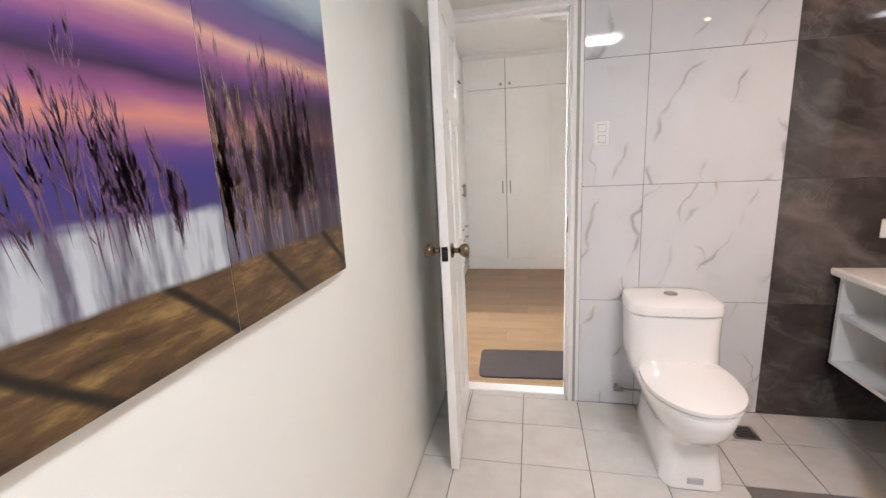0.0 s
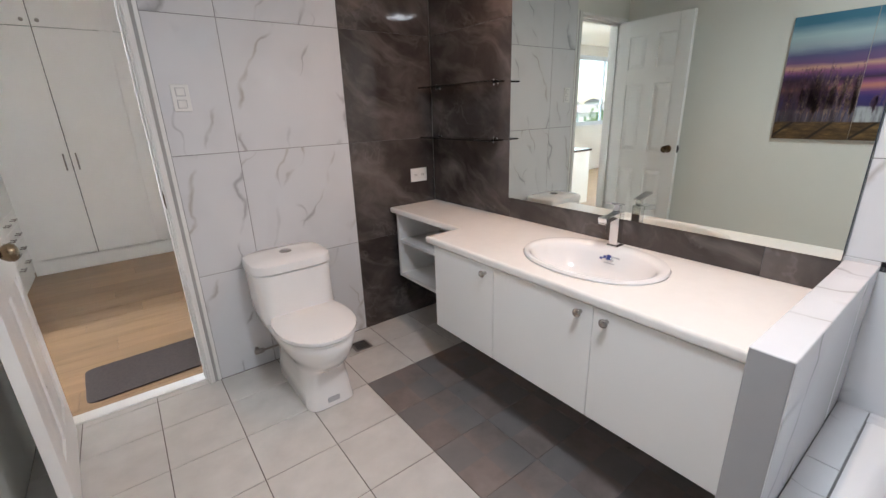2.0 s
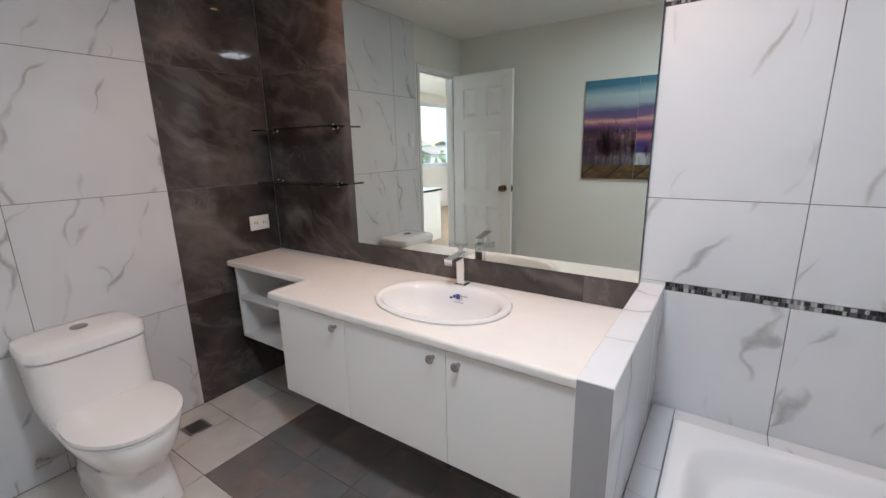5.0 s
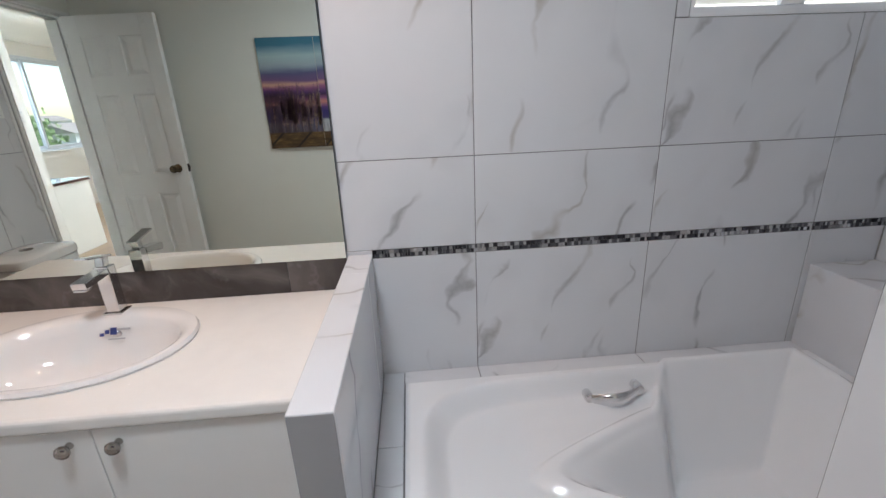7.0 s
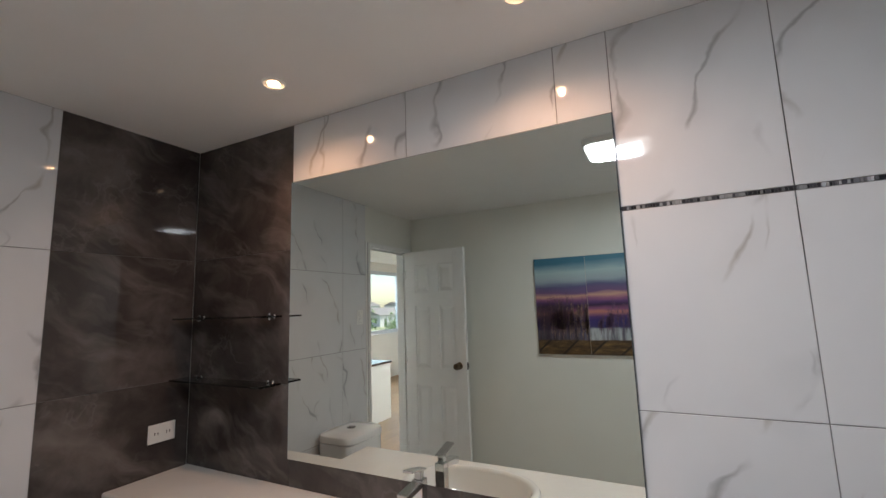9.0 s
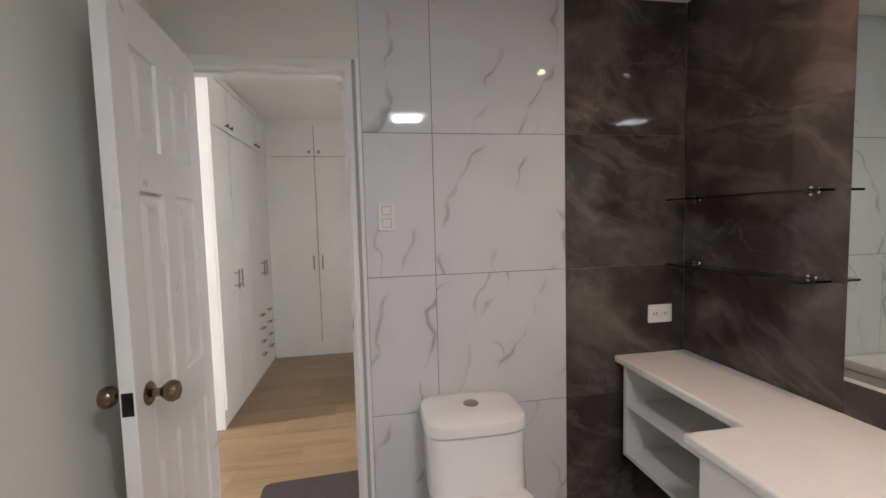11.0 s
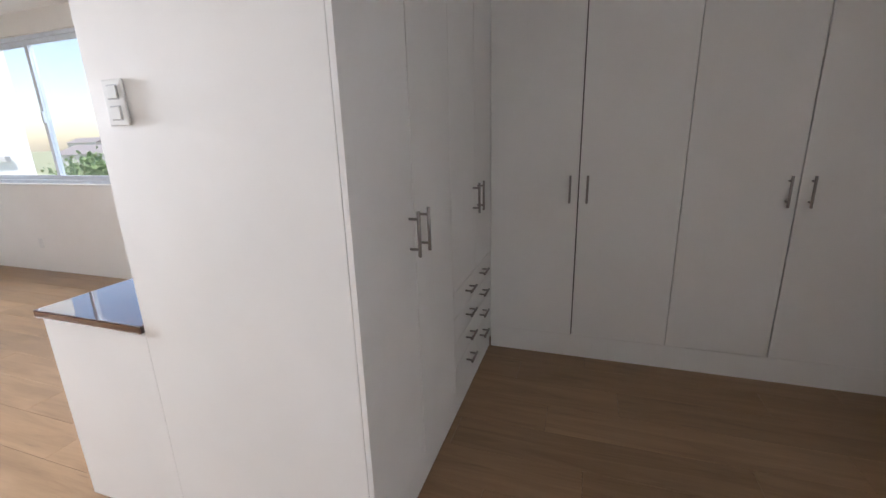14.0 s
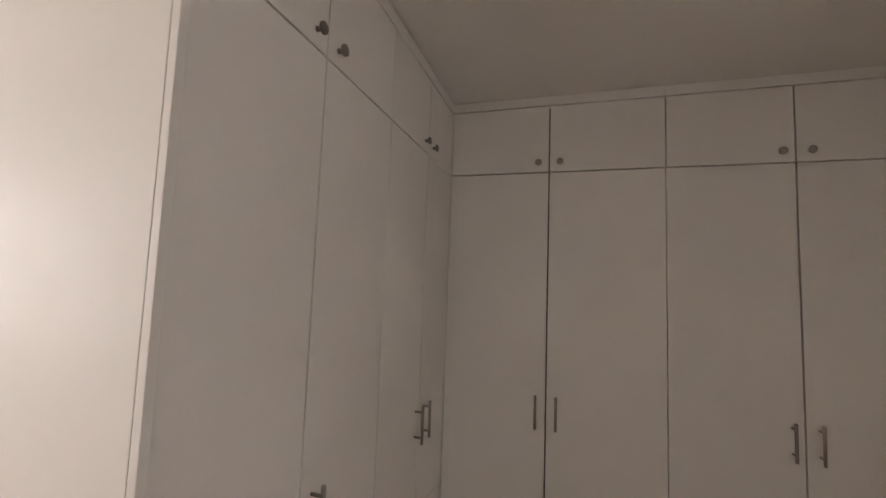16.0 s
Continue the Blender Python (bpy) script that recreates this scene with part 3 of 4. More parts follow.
basin = thing("washbasin", "oval white ceramic drop-in washbasin", "sink", pose(*BASIN, TOP))
rings = [oval(dx, 0, z, a, b, 2.1, 56) for a, b, z, dx in ((0.186, 0.262, 0.000, 0.0), (0.213, 0.290, 0.001, 0.0), (0.216, 0.293, 0.008, 0.0), (0.211, 0.288, 0.016, 0.0), (0.197, 0.276, 0.018, -0.006), (0.180, 0.262, 0.014, -0.014), (0.171, 0.253, 0.004, -0.017),
                                                             (0.163, 0.242, -0.020, -0.018), (0.148, 0.216, -0.070, -0.016), (0.118, 0.164, -0.112, -0.010), (0.068, 0.090, -0.132, -0.003), (0.022, 0.022, -0.136, 0.0))]
part("bowl", loft(bmesh.new(), rings, close_bottom=False), PORCELAIN, basin, smooth=True)
part("drain", turned(bmesh.new(), ((0.023, -0.136), (0.023, -0.133), (0.018, -0.132), (0.008, -0.134))), CHROME, basin, "chrome waste", smooth=True)
part("overflow", rod(bmesh.new(), (0.146, 0.0, -0.034), (0.136, 0.0, -0.037), 0.014), CHROME, basin, "chrome overflow ring", smooth=True)
m = Matrix.Translation((0.137, -0.010, -0.020)) @ pose(0, 0, 0, 0, -68, 0) @ Matrix.Scale(1.5, 4)
bm = bmesh.new()
for row in ((-0.010, 0.004, -0.016, -0.004), (-0.008, 0.000, -0.002, 0.006), (-0.012, -0.006, 0.008, 0.016)):
    box(bm, row[0], row[1], row[2] + 0.02, row[3] + 0.02, 0, 0.0012)
bm.transform(m)
part("print_mark", bm, STICKER_BLUE, basin, "blue printed mark")
bm = boxes((-0.002, 0.002, -0.022, 0.020, 0, 0.0011), (-0.020, -0.017, -0.012, 0.020, 0, 0.0011))
bm.transform(m)
part("print_line", bm, STICKER_AND_SHADE_GREY, basin, "grey printed line")

faucet = thing("basin_faucet", "square chrome single-lever basin faucet", "faucet", pose(-0.090, -1.410, TOP + 0.014))
part("base_ring", boxes((-0.027, 0.027, -0.027, 0.027, 0.0, 0.006), bevel=0.002), CHROME, faucet)
part("body", boxes((-0.019, 0.019, -0.019, 0.019, 0.006, 0.150), bevel=0.003), CHROME, faucet)
bm = boxes((-0.102, 0.0, -0.019, 0.019, -0.010, 0.010), (-0.104, -0.080, -0.0165, 0.0165, -0.016, -0.010), bevel=0.002)
bm.transform(Matrix.Translation((-0.010, 0, 0.137)) @ pose(0, 0, 0, 0, -5, 0))
part("spout", bm, CHROME, faucet)
bm = boxes((-0.080, 0.020, -0.017, 0.017, 0.0, 0.007), (-0.012, 0.012, -0.012, 0.012, -0.028, 0.0), bevel=0.002)
bm.transform(Matrix.Translation((0.0, 0, 0.176)) @ pose(0, 0, 0, 0, 12, 0))
part("lever", bm, CHROME, faucet)

wall_mirror = thing("wall_mirror", "large frameless wall mirror above the vanity", "mirror")
part("mirror_glass", boxes((-0.009, -0.003, PONY0 + 0.006, -0.708, 0.896, 2.113)), MIRROR, wall_mirror)
part("mirror_edge", boxes((-0.0085, -0.0035, PONY0 + 0.004, PONY0 + 0.006, 0.896, 2.113), (-0.0085, -0.0035, -0.708, -0.706, 0.896, 2.113), (-0.0085, -0.0035, PONY0 + 0.004, -0.706, 2.113, 2.115)), DARK_GLASS, wall_mirror, "dark ground edge")

for z in (1.205, 1.500):
    shelf = thing("glass_shelf", "smoked glass wall shelf on chrome clips", "shelf", pose(0, 0, z), group="glass shelves")
    part("shelf_board", boxes((-0.122, -0.012, -0.665, -0.028, -0.004, 0.004), bevel=0.001), SHELF_GLASS, shelf)
    for y in (-0.095, -0.602):
        bm = rod(bmesh.new(), (-0.0005, y, 0.0), (-0.010, y, 0.0), 0.015)
        box(bm, -0.032, -0.006, y - 0.008, y + 0.008, 0.0045, 0.016, 0.002)
        box(bm, -0.032, -0.006, y - 0.008, y + 0.008, -0.016, -0.0045, 0.002)
        part("clip", bm, CHROME, shelf, smooth=True)

# ---- toilet ----
TX = -1.096
toilet = thing("toilet", "white one-piece ceramic toilet with closed lid", "toilet", pose(TX, -0.004, 0.0))
secs = ((0.000, -0.338, 0.116, 0.264, 6.5, -0.03), (0.006, -0.338, 0.120, 0.269, 6.5, -0.03), (0.09, -0.336, 0.114, 0.260, 6.0, -0.01), (0.150, -0.334, 0.110, 0.254, 5.2, 0.02), (0.195, -0.336, 0.112, 0.256, 4.4, 0.06), (0.230, -0.350, 0.121, 0.278, 3.4, 0.12),
        (0.265, -0.368, 0.143, 0.304, 2.9, 0.15), (0.305, -0.382, 0.163, 0.320, 2.6, 0.16), (0.345, -0.390, 0.176, 0.326, 2.5, 0.16), (0.375, -0.392, 0.182, 0.327, 2.5, 0.15), (0.385, -0.392, 0.178, 0.321, 2.5, 0.15))
part("bowl", loft(bmesh.new(), [oval(0, yc, z, a, b, p, 56, e) for z, yc, a, b, p, e in secs]), PORCELAIN, toilet, smooth=True)
secs = ((0.230, -0.150, 0.110, 0.130, 4.0), (0.300, -0.172, 0.158, 0.160, 4.0), (0.36, -0.180, 0.182, 0.175, 4.2), (0.41, -0.172, 0.190, 0.169, 4.5), (0.47, -0.162, 0.191, 0.160, 4.8), (0.55, -0.157, 0.193, 0.155, 4.8), (0.625, -0.156, 0.197, 0.154, 4.8), (0.630, -0.156, 0.191, 0.148, 4.8))
part("tank", loft(bmesh.new(), [oval(0, yc, z, a, b, p, 56) for z, yc, a, b, p in secs]), PORCELAIN, toilet, smooth=True)
secs = ((0.631, 0.190, 0.148), (0.634, 0.194, 0.152), (0.637, 0.2015, 0.1585), (0.664, 0.202, 0.159), (0.677, 0.197, 0.154), (0.687, 0.176, 0.133), (0.693, 0.10, 0.07))
tank_lid = part("tank_lid", loft(bmesh.new(), [oval(0, -0.160, z, a, b, 4.4, 56) for z, a, b in secs]), PORCELAIN, toilet, smooth=True)
part("flush_button", turned(bmesh.new(), ((0.030, 0.0), (0.031, 0.005), (0.027, 0.008), (0.010, 0.009)), pose(0, -0.160, 0.691)), NICKEL, tank_lid, "round chrome flush button", smooth=True)
for z0, z1, grow, name in ((0.387, 0.400, 0.0, "seat"), (0.4015, 0.424, 0.003, "seat_lid")):
    secs = ((z0, 0.172, 0.238), (z0 + 0.003, 0.182 + grow, 0.248 + grow), (z1 - 0.006, 0.182 + grow, 0.248 + grow), (z1 - 0.001, 0.170, 0.236), (z1 + (0.004 if grow else 0), 0.09, 0.13))
    part(name, loft(bmesh.new(), [oval(0, -0.468, z, a, b, 2.35, 48, 0.14) for z, a, b in secs]), PORCELAIN, toilet, smooth=True)
for x in (-0.08, 0.08):
    part("seat_hinge", rod(bmesh.new(), (x - 0.022, -0.345, 0.412), (x + 0.022, -0.345, 0.412), 0.012), PORCELAIN, toilet, smooth=True)
part("label_plate", boxes((-0.030, 0.030, -0.6075, -0.600, 0.030, 0.056), bevel=0.002), STICKER_AND_SHADE_GREY, toilet, "small grey label on the foot")
bm = rod(bmesh.new(), (TX - 0.195, -0.002, 0.115), (TX - 0.195, -0.050, 0.115), 0.011)
rod(bm, (TX - 0.215, -0.045, 0.115), (TX - 0.165, -0.045, 0.115), 0.014)
rod(bm, (TX - 0.170, -0.045, 0.115), (TX - 0.085, -0.110, 0.150), 0.006)
solid("water_valve", bm, STEEL, "small metal stop valve with hose at the wall", "valve", smooth=True)
drain = thing("floor_drain", "small square dark metal floor drain", "drain", pose(-0.74, -0.185, 0.003))
part("frame", boxes((-0.055, 0.055, -0.055, 0.055, 0.0, 0.003), bevel=0.001), STEEL, drain)
for i in range(7):
    part("slot", boxes((-0.040, 0.040, -0.041 + i * 0.0125, -0.035 + i * 0.0125, 0.003, 0.0042)), BLACK, drain)

# ---- half wall, tub and ledge ----
pony = thing("half_wall", "low half wall clad in white marble tile", "wall", kind="structure")
part("core", boxes((-0.757, 0.0, PONY1 + 0.008, PONY0 - 0.008, 0.0, 0.890)), GROUT, pony)
tub_deck = thing("tub_deck", "tiled bath surround deck beside the half wall", "tub deck", kind="structure")
DECK = 0.438
part("core", boxes((SHOULDER, 0.0, PONY1 - 0.075, PONY1, 0.0, DECK - 0.006), (-0.073, 0.0, -3.755, PONY1 - 0.075, 0.0, DECK - 0.006), (SHOULDER - 0.012, SHOULDER + 0.012, SOUTH, PONY1 - 0.075, 0.0, DECK - 0.006)), GROUT, tub_deck)
ledge = thing("tile_ledge", "boxed marble tile ledge at the end of the bath", "ledge", kind="structure")
part("core", boxes((SHOULDER, 0.0, RECESS, -3.763, 0.0, 0.747)), GROUT, ledge)

TUB = (-0.808, -0.075, -3.752, -2.264)
tub = thing("bathtub", "white acrylic built-in bathtub with sculpted armrests", "bathtub")
bm = bmesh.new()
nx, ny = 116, 230
tx0, tx1, ty0, ty1 = TUB


def smooth_step(v):
    v = min(1.0, max(0.0, v))
    return v * v * (3 - 2 * v)


def inside(x, y, cx, cy, a, b, p):
    """About how far (m) a point lies inside a squarish oval."""
    r = (abs((x - cx) / a) ** p + abs((y - cy) / b) ** p) ** (1 / p)
    return (1 - r) * min(a, b)


def tub_height(x, y):
    cx, cy = (tx0 + tx1) / 2, (ty0 + ty1) / 2
    d1 = inside(x, y, cx, cy, 0.336, 0.700, 4.2)
    wide = 0.315 - 0.135 * smooth_step((y + 3.20) / 0.13) - 0.40 * (0.5 * (y + 3.07) + 0.5 * math.hypot(y + 3.07, 0.04))
    d2 = min(wide - math.hypot(x - cx, 0.06) + 0.03, 0.9 * (y - ty0 - 0.09))
    z = -0.070 * smooth_step(d1 / 0.040) - 0.022 * smooth_step((d1 - 0.03) / 0.10)
    z += 0.015 * smooth_step((d2 + 0.040) / 0.022) * smooth_step((0.016 - d2) / 0.022)
    z -= 0.268 * smooth_step((d2 + 0.004) / 0.17)
    edge = min(x - tx0, tx1 - x, y - ty0, ty1 - y)
    return 0.452 + z - 0.010 * (1 - smooth_step(edge / 0.012))


grid = [[bm.verts.new((x, y, tub_height(x, y))) for y in np.linspace(ty0, ty1, ny)] for x in np.linspace(tx0, tx1, nx)]
for i in range(nx - 1):
    for j in range(ny - 1):
        bm.faces.new((grid[i][j], grid[i + 1][j], grid[i + 1][j + 1], grid[i][j + 1]))
border = [e for e in bm.edges if e.is_boundary]
lip = bmesh.ops.extrude_edge_only(bm, edges=border)
bmesh.ops.translate(bm, vec=(0, 0, -0.03), verts=[v for v in lip["geom"] if isinstance(v, bmesh.types.BMVert)])
part("shell", bm, ACRYLIC, tub, smooth=True)
part("sealant", boxes((tx1 - 0.002, tx1 + 0.004, ty0, ty1 + 0.004, DECK - 0.01, DECK + 0.0015), (tx0, tx1, ty1 - 0.002, ty1 + 0.004, DECK - 0.01, DECK + 0.0015)), GROUT, tub, "grey sealant line")
part("apron", boxes((tx0 + 0.002, tx0 + 0.03, ty0 + 0.002, ty1 - 0.002, 0.0, 0.425)), ACRYLIC, tub)
part("drain", turned(bmesh.new(), ((0.030, 0.0), (0.030, 0.004), (0.022, 0.006), (0.006, 0.005)), pose(-0.43, -3.35, 0.091)), CHROME, tub, "round chrome waste", smooth=True)
bm = bmesh.new()
path = [Vector((-0.164 - 0.034 * math.sin(math.pi * i / 12), -2.885 - 0.18 * i / 12, 0.386 + 0.020 * i / 12)) for i in range(13)]
loft(bm, [[p + Vector((0.013 * (0.6 + 0.4 * math.sin(math.pi * k / 12)) * math.cos(a), 0, (0.012 + 0.014 * math.sin(math.pi * k / 12)) * math.sin(a))) for a in [2 * math.pi * q / 12 for q in range(12)]] for k, p in enumerate(path)])
grip = part("grab_handle", bm, CHROME, tub, "curved chrome grab handle", smooth=True)
for y, z in ((-2.888, 0.387), (-3.062, 0.405)):
    part("handle_foot", rod(bmesh.new(), (-0.105, y, z - 0.004), (-0.174, y, z), 0.017), CHROME, grip, smooth=True)

# ---- bathroom window ----
window_1 = thing("window_1", "small white awning window tilted open", "window", kind="structure")
part("reveal", boxes((-0.002, 0.156, W0, W0 + 0.012, WZ0, WZ1), (-0.002, 0.156, W1 - 0.012, W1, WZ0, WZ1), (-0.002, 0.156, W0 + 0.012, W1 - 0.012, WZ0, WZ0 + 0.012), (-0.002, 0.156, W0 + 0.012, W1 - 0.012, WZ1 - 0.012, WZ1)), WHITE_FRAME, window_1)
fy0, fy1, fz0, fz1 = W0 + 0.012, W1 - 0.012, WZ0 + 0.012, WZ1 - 0.012
part("window_frame", boxes((0.085, 0.130, fy0, fy0 + 0.035, fz0, fz1), (0.085, 0.130, fy1 - 0.035, fy1, fz0, fz1), (0.085, 0.130, fy0 + 0.035, fy1 - 0.035, fz0, fz0 + 0.03), (0.085, 0.130, fy0 + 0.035, fy1 - 0.035, fz1 - 0.045, fz1), bevel=0.002), WHITE_FRAME, window_1)
part("gasket", boxes((0.080, 0.085, fy0 + 0.030, fy1 - 0.030, fz1 - 0.052, fz1 - 0.044)), BLACK, window_1, "dark gasket line")
sash = part("sash", boxes((0.0, 0.028, fy0 + 0.037, fy0 + 0.072, -0.49, 0.0), (0.0, 0.028, fy1 - 0.072, fy1 - 0.037, -0.49, 0.0), (0.0, 0.028, fy0 + 0.072, fy1 - 0.072, -0.035, 0.0), (0.0, 0.028, fy0 + 0.072, fy1 - 0.072, -0.49, -0.455), bevel=0.002), WHITE_FRAME, window_1)
sash.matrix_basis = pose(0.100, 0, fz1 - 0.050, 0, -24, 0)
pane = part("pane", boxes((0.011, 0.017, fy0 + 0.072, fy1 - 0.072, -0.455, -0.035)), FROSTED, sash)
pane.visible_shadow = False
bm = rod(bmesh.new(), (0.112, fy0 + 0.040, fz1 - 0.060), (0.150, fy0 + 0.040, fz1 - 0.150), 0.004)
box(bm, 0.098, 0.112, fy0 + 0.036, fy0 + 0.044, fz1 - 0.16, fz1 - 0.055, 0.002)
part("stay_arm", bm, STEEL, window_1, "dark metal stay arm")
part("catch", boxes((0.078, 0.098, -3.60, -3.52, fz0 + 0.028, fz0 + 0.042), bevel=0.003), WHITE_FRAME, window_1)

# ---- bathroom fittings ----
panel_light = thing("ceiling_panel_light_fitting", "square white surface-mounted LED ceiling light", "ceiling light", pose(-1.11, -2.05, HEAD))
part("frame", loft(bmesh.new(), [oval(0, 0, z, a, a, 7.0, 48) for z, a in ((0.0, 0.176), (-0.030, 0.176), (-0.036, 0.170))]), WHITE_PLASTIC, panel_light, smooth=True)
part("diffuser", loft(bmesh.new(), [oval(0, 0, z, a, a, 7.0, 48) for z, a in ((-0.036, 0.165), (-0.042, 0.162), (-0.045, 0.146))]), LED, panel_light, "glowing opal diffuser", smooth=True)
for y in (-0.925, -1.90):
    fit_light = thing("downlight", "small round recessed warm downlight", "downlight", pose(-0.31, y, HEAD), group="ceiling downlights")
    bm = bmesh.new()
    loft(bm, [oval(0, 0, z, r, r, 2.0, 32) for r, z in ((0.044, 0.0), (0.044, -0.004), (0.038, -0.006), (0.032, -0.002))], close_bottom=False, close_top=False)
    part("trim_ring", bm, WHITE_PLASTIC, fit_light, smooth=True)
    part("bulb", turned(bmesh.new(), ((0.021, -0.0015), (0.021, -0.003), (0.014, -0.004))), BULB, fit_light, "glowing warm bulb")


bed_light = thing("downlight", "small round white downlight in the bedroom ceiling", "downlight", pose(-8.10, 2.74, ROOM_HEAD))
bm = bmesh.new()
loft(bm, [oval(0, 0, z, q, q, 2.0, 32) for q, z in ((0.085, 0.0), (0.085, -0.006), (0.075, -0.008), (0.068, -0.003))], close_bottom=False, close_top=False)
part("trim_ring", bm, WHITE_PLASTIC, bed_light, smooth=True)
part("lens", turned(bmesh.new(), ((0.067, -0.002), (0.067, -0.004), (0.05, -0.005))), LED, bed_light, "lit white lens")


closet_light = thing("ceiling_light", "round unlit opal ceiling light in the closet", "ceiling light", pose(-1.54, 1.62, ROOM_HEAD))
part("base", turned(bmesh.new(), ((0.15, 0.0), (0.15, -0.02), (0.145, -0.025)), count=40), WHITE_PLASTIC, closet_light, smooth=True)
part("shade", turned(bmesh.new(), ((0.143, -0.025), (0.138, -0.045), (0.11, -0.066), (0.06, -0.078), (0.01, -0.081)), count=40), plain("opal_glass", (0.62, 0.58, 0.56), 0.3), closet_light, "unlit opal shade", smooth=True)


def switch_plate(label, m, group=""):
    """A plate with two rocker switches, facing local -y."""
    ob = thing("light_switch", label, "light switch", m, group)
    part("plate", boxes((-0.036, 0.036, -0.008, 0.0, -0.058, 0.058), bevel=0.003), WHITE_PLASTIC, ob)
    for z in (-0.026, 0.026):
        bm = boxes((-0.017, 0.017, -0.0125, -0.006, z - 0.016, z + 0.016), bevel=0.002)
        part("rocker", bm, WHITE_PLASTIC, ob)
        # grey sheet round the rocker, drawn as its shadow line
        part("rocker_gap", boxes((-0.0195, 0.0195, -0.0088, -0.007, z - 0.0185, z + 0.0185)), STICKER_AND_SHADE_GREY, ob)
    return ob


switch_plate("white double rocker switch on the marble tile", pose(-1.402, -0.0002, 1.454))
switch_plate("white double rocker switch on the closet side", pose(-3.168, 1.3148, 1.428))
outlet = thing("wall_outlet", "white double socket outlet on dark tile", "outlet", pose(-0.129, -0.0002, 0.967))
part("plate", boxes((-0.062, 0.062, -0.008, 0.0, -0.043, 0.043), bevel=0.003), WHITE_PLASTIC, outlet)
for x in (-0.027, 0.027):
    sock = part("socket", boxes((x - 0.019, x + 0.019, -0.0095, -0.006, -0.019, 0.019), bevel=0.0015), WHITE_PLASTIC, outlet)
    part("slot", boxes((x - 0.009, x - 0.005, -0.0102, -0.009, -0.006, 0.006), (x + 0.005, x + 0.009, -0.0102, -0.009, -0.006, 0.006)), DARK_PLASTIC, sock)
low_outlet = thing("wall_outlet", "small white socket low on the bedroom wall", "outlet", pose(-7.58, FAR - 0.0002, 0.315))
part("plate", boxes((-0.036, 0.036, -0.008, 0.0, -0.058, 0.058), bevel=0.003), WHITE_PLASTIC, low_outlet)
part("socket", boxes((-0.02, 0.02, -0.010, -0.006, -0.03, 0.03), bevel=0.002), WHITE_PLASTIC, low_outlet)

picture = thing("canvas_picture", "canvas print of a purple sunset lake and wooden deck", "picture", pose(WEST + 0.001, -1.660, 1.095, 90, 0, 90))
for x0, x1 in ((-0.826, -0.003), (-0.0025, 0.420)):
    part("canvas", boxes((x0, x1, 0.0, 0.80, 0.0, 0.026), bevel=0.002), CANVAS_EDGE, picture)
    part("print", boxes((x0 + 0.001, x1 - 0.001, 0.001, 0.799, 0.0262, 0.0275)), CANVAS, picture, "printed sunset scene")


def reed(bm, rnd, x, foot, height, lean, thick):
    """A printed reed: a thin stem under a ragged plume of short slanting strokes."""
    def stroke(a, b, w):
        side = Vector((b[1] - a[1], a[0] - b[0], 0)).normalized() * w
        mid = Vector(((a[0] + b[0]) / 2, (a[1] + b[1]) / 2, 0))
        z = Vector((0, 0, 0.0277))
        q = [bm.verts.new(v + z) for v in (Vector((*a, 0)), mid - side, Vector((*b, 0)), mid + side)]
        bm.faces.new(q)
    stroke((x, foot), (x + lean * 0.9, foot + height * 0.9), 0.0013)
    for i in range(int(34 * thick)):
        t = rnd.uniform(0.30, 1.0) ** 0.8
        cx, cy = x + lean * t * t, foot + height * t
        reach = thick * 0.017 * (1.12 - t) + 0.003
        dx = rnd.uniform(-reach, reach)
        stroke((cx + dx * 0.4, cy), (cx + dx * 1.3 + lean * 0.15, min(0.78, cy + rnd.uniform(0.012, 0.034))), rnd.uniform(0.0005, 0.0013))


rnd = random.Random(21)
CLUMPS = ((-0.70, 9, 0.06, 0.17), (-0.50, 8, 0.05, 0.15), (-0.385, 6, 0.03, 0.14), (-0.255, 12, 0.035, 0.18), (-0.155, 9, 0.018, 0.13), (-0.085, 5, 0.012, 0.10))
for ink, share, grow in ((PALE_INK, 1.6, 1.15), (PRINT_INK, 0.45, 0.9)):
    bm = bmesh.new()
    for x, count, spread, top in CLUMPS:
        for i in range(int(count * share)):
            reed(bm, rnd, min(-0.03, rnd.gauss(x, spread)), rnd.uniform(0.15, 0.21), grow * top * rnd.uniform(0.5, 1.15), rnd.uniform(-0.045, 0.010), rnd.uniform(0.5, 1.0))
    part("printed_reeds", bm, ink, picture, "dark reed silhouettes")
for ink, count, mid, spread, grow in ((PALE_INK, 60, 0.16, 0.10, 1.0), (PRINT_INK, 85, 0.25, 0.085, 1.0), (BUFF_INK, 70, 0.12, 0.09, 0.75)):
    bm = bmesh.new()
    for i in range(count):
        x = min(0.395, max(0.02, rnd.gauss(mid, spread)))
        reed(bm, rnd, x, rnd.uniform(0.10, 0.20), grow * rnd.uniform(0.10, 0.33), rnd.uniform(-0.02, 0.004), rnd.uniform(0.5, 1.1))
    part("printed_reeds", bm, ink, picture, "dark reed thicket")

bm = loft(bmesh.new(), [oval(0, 0, z, a, b, 14.0, 64) for z, a, b in ((0.0, 0.300, 0.195), (0.005, 0.303, 0.198), (0.008, 0.301, 0.196), (0.009, 0.294, 0.189), (0.0085, 0.286, 0.181))])
solid("floor_mat", bm, MAT_FABRIC, "dark brown rectangular mat on the oak floor", "mat", m=pose(-1.785, 0.408, 0.001, 0, 0, 3), smooth=True)

# ---- wardrobes ----
KICK, SPLIT, CROWN = 0.142, 2.140, 2.470


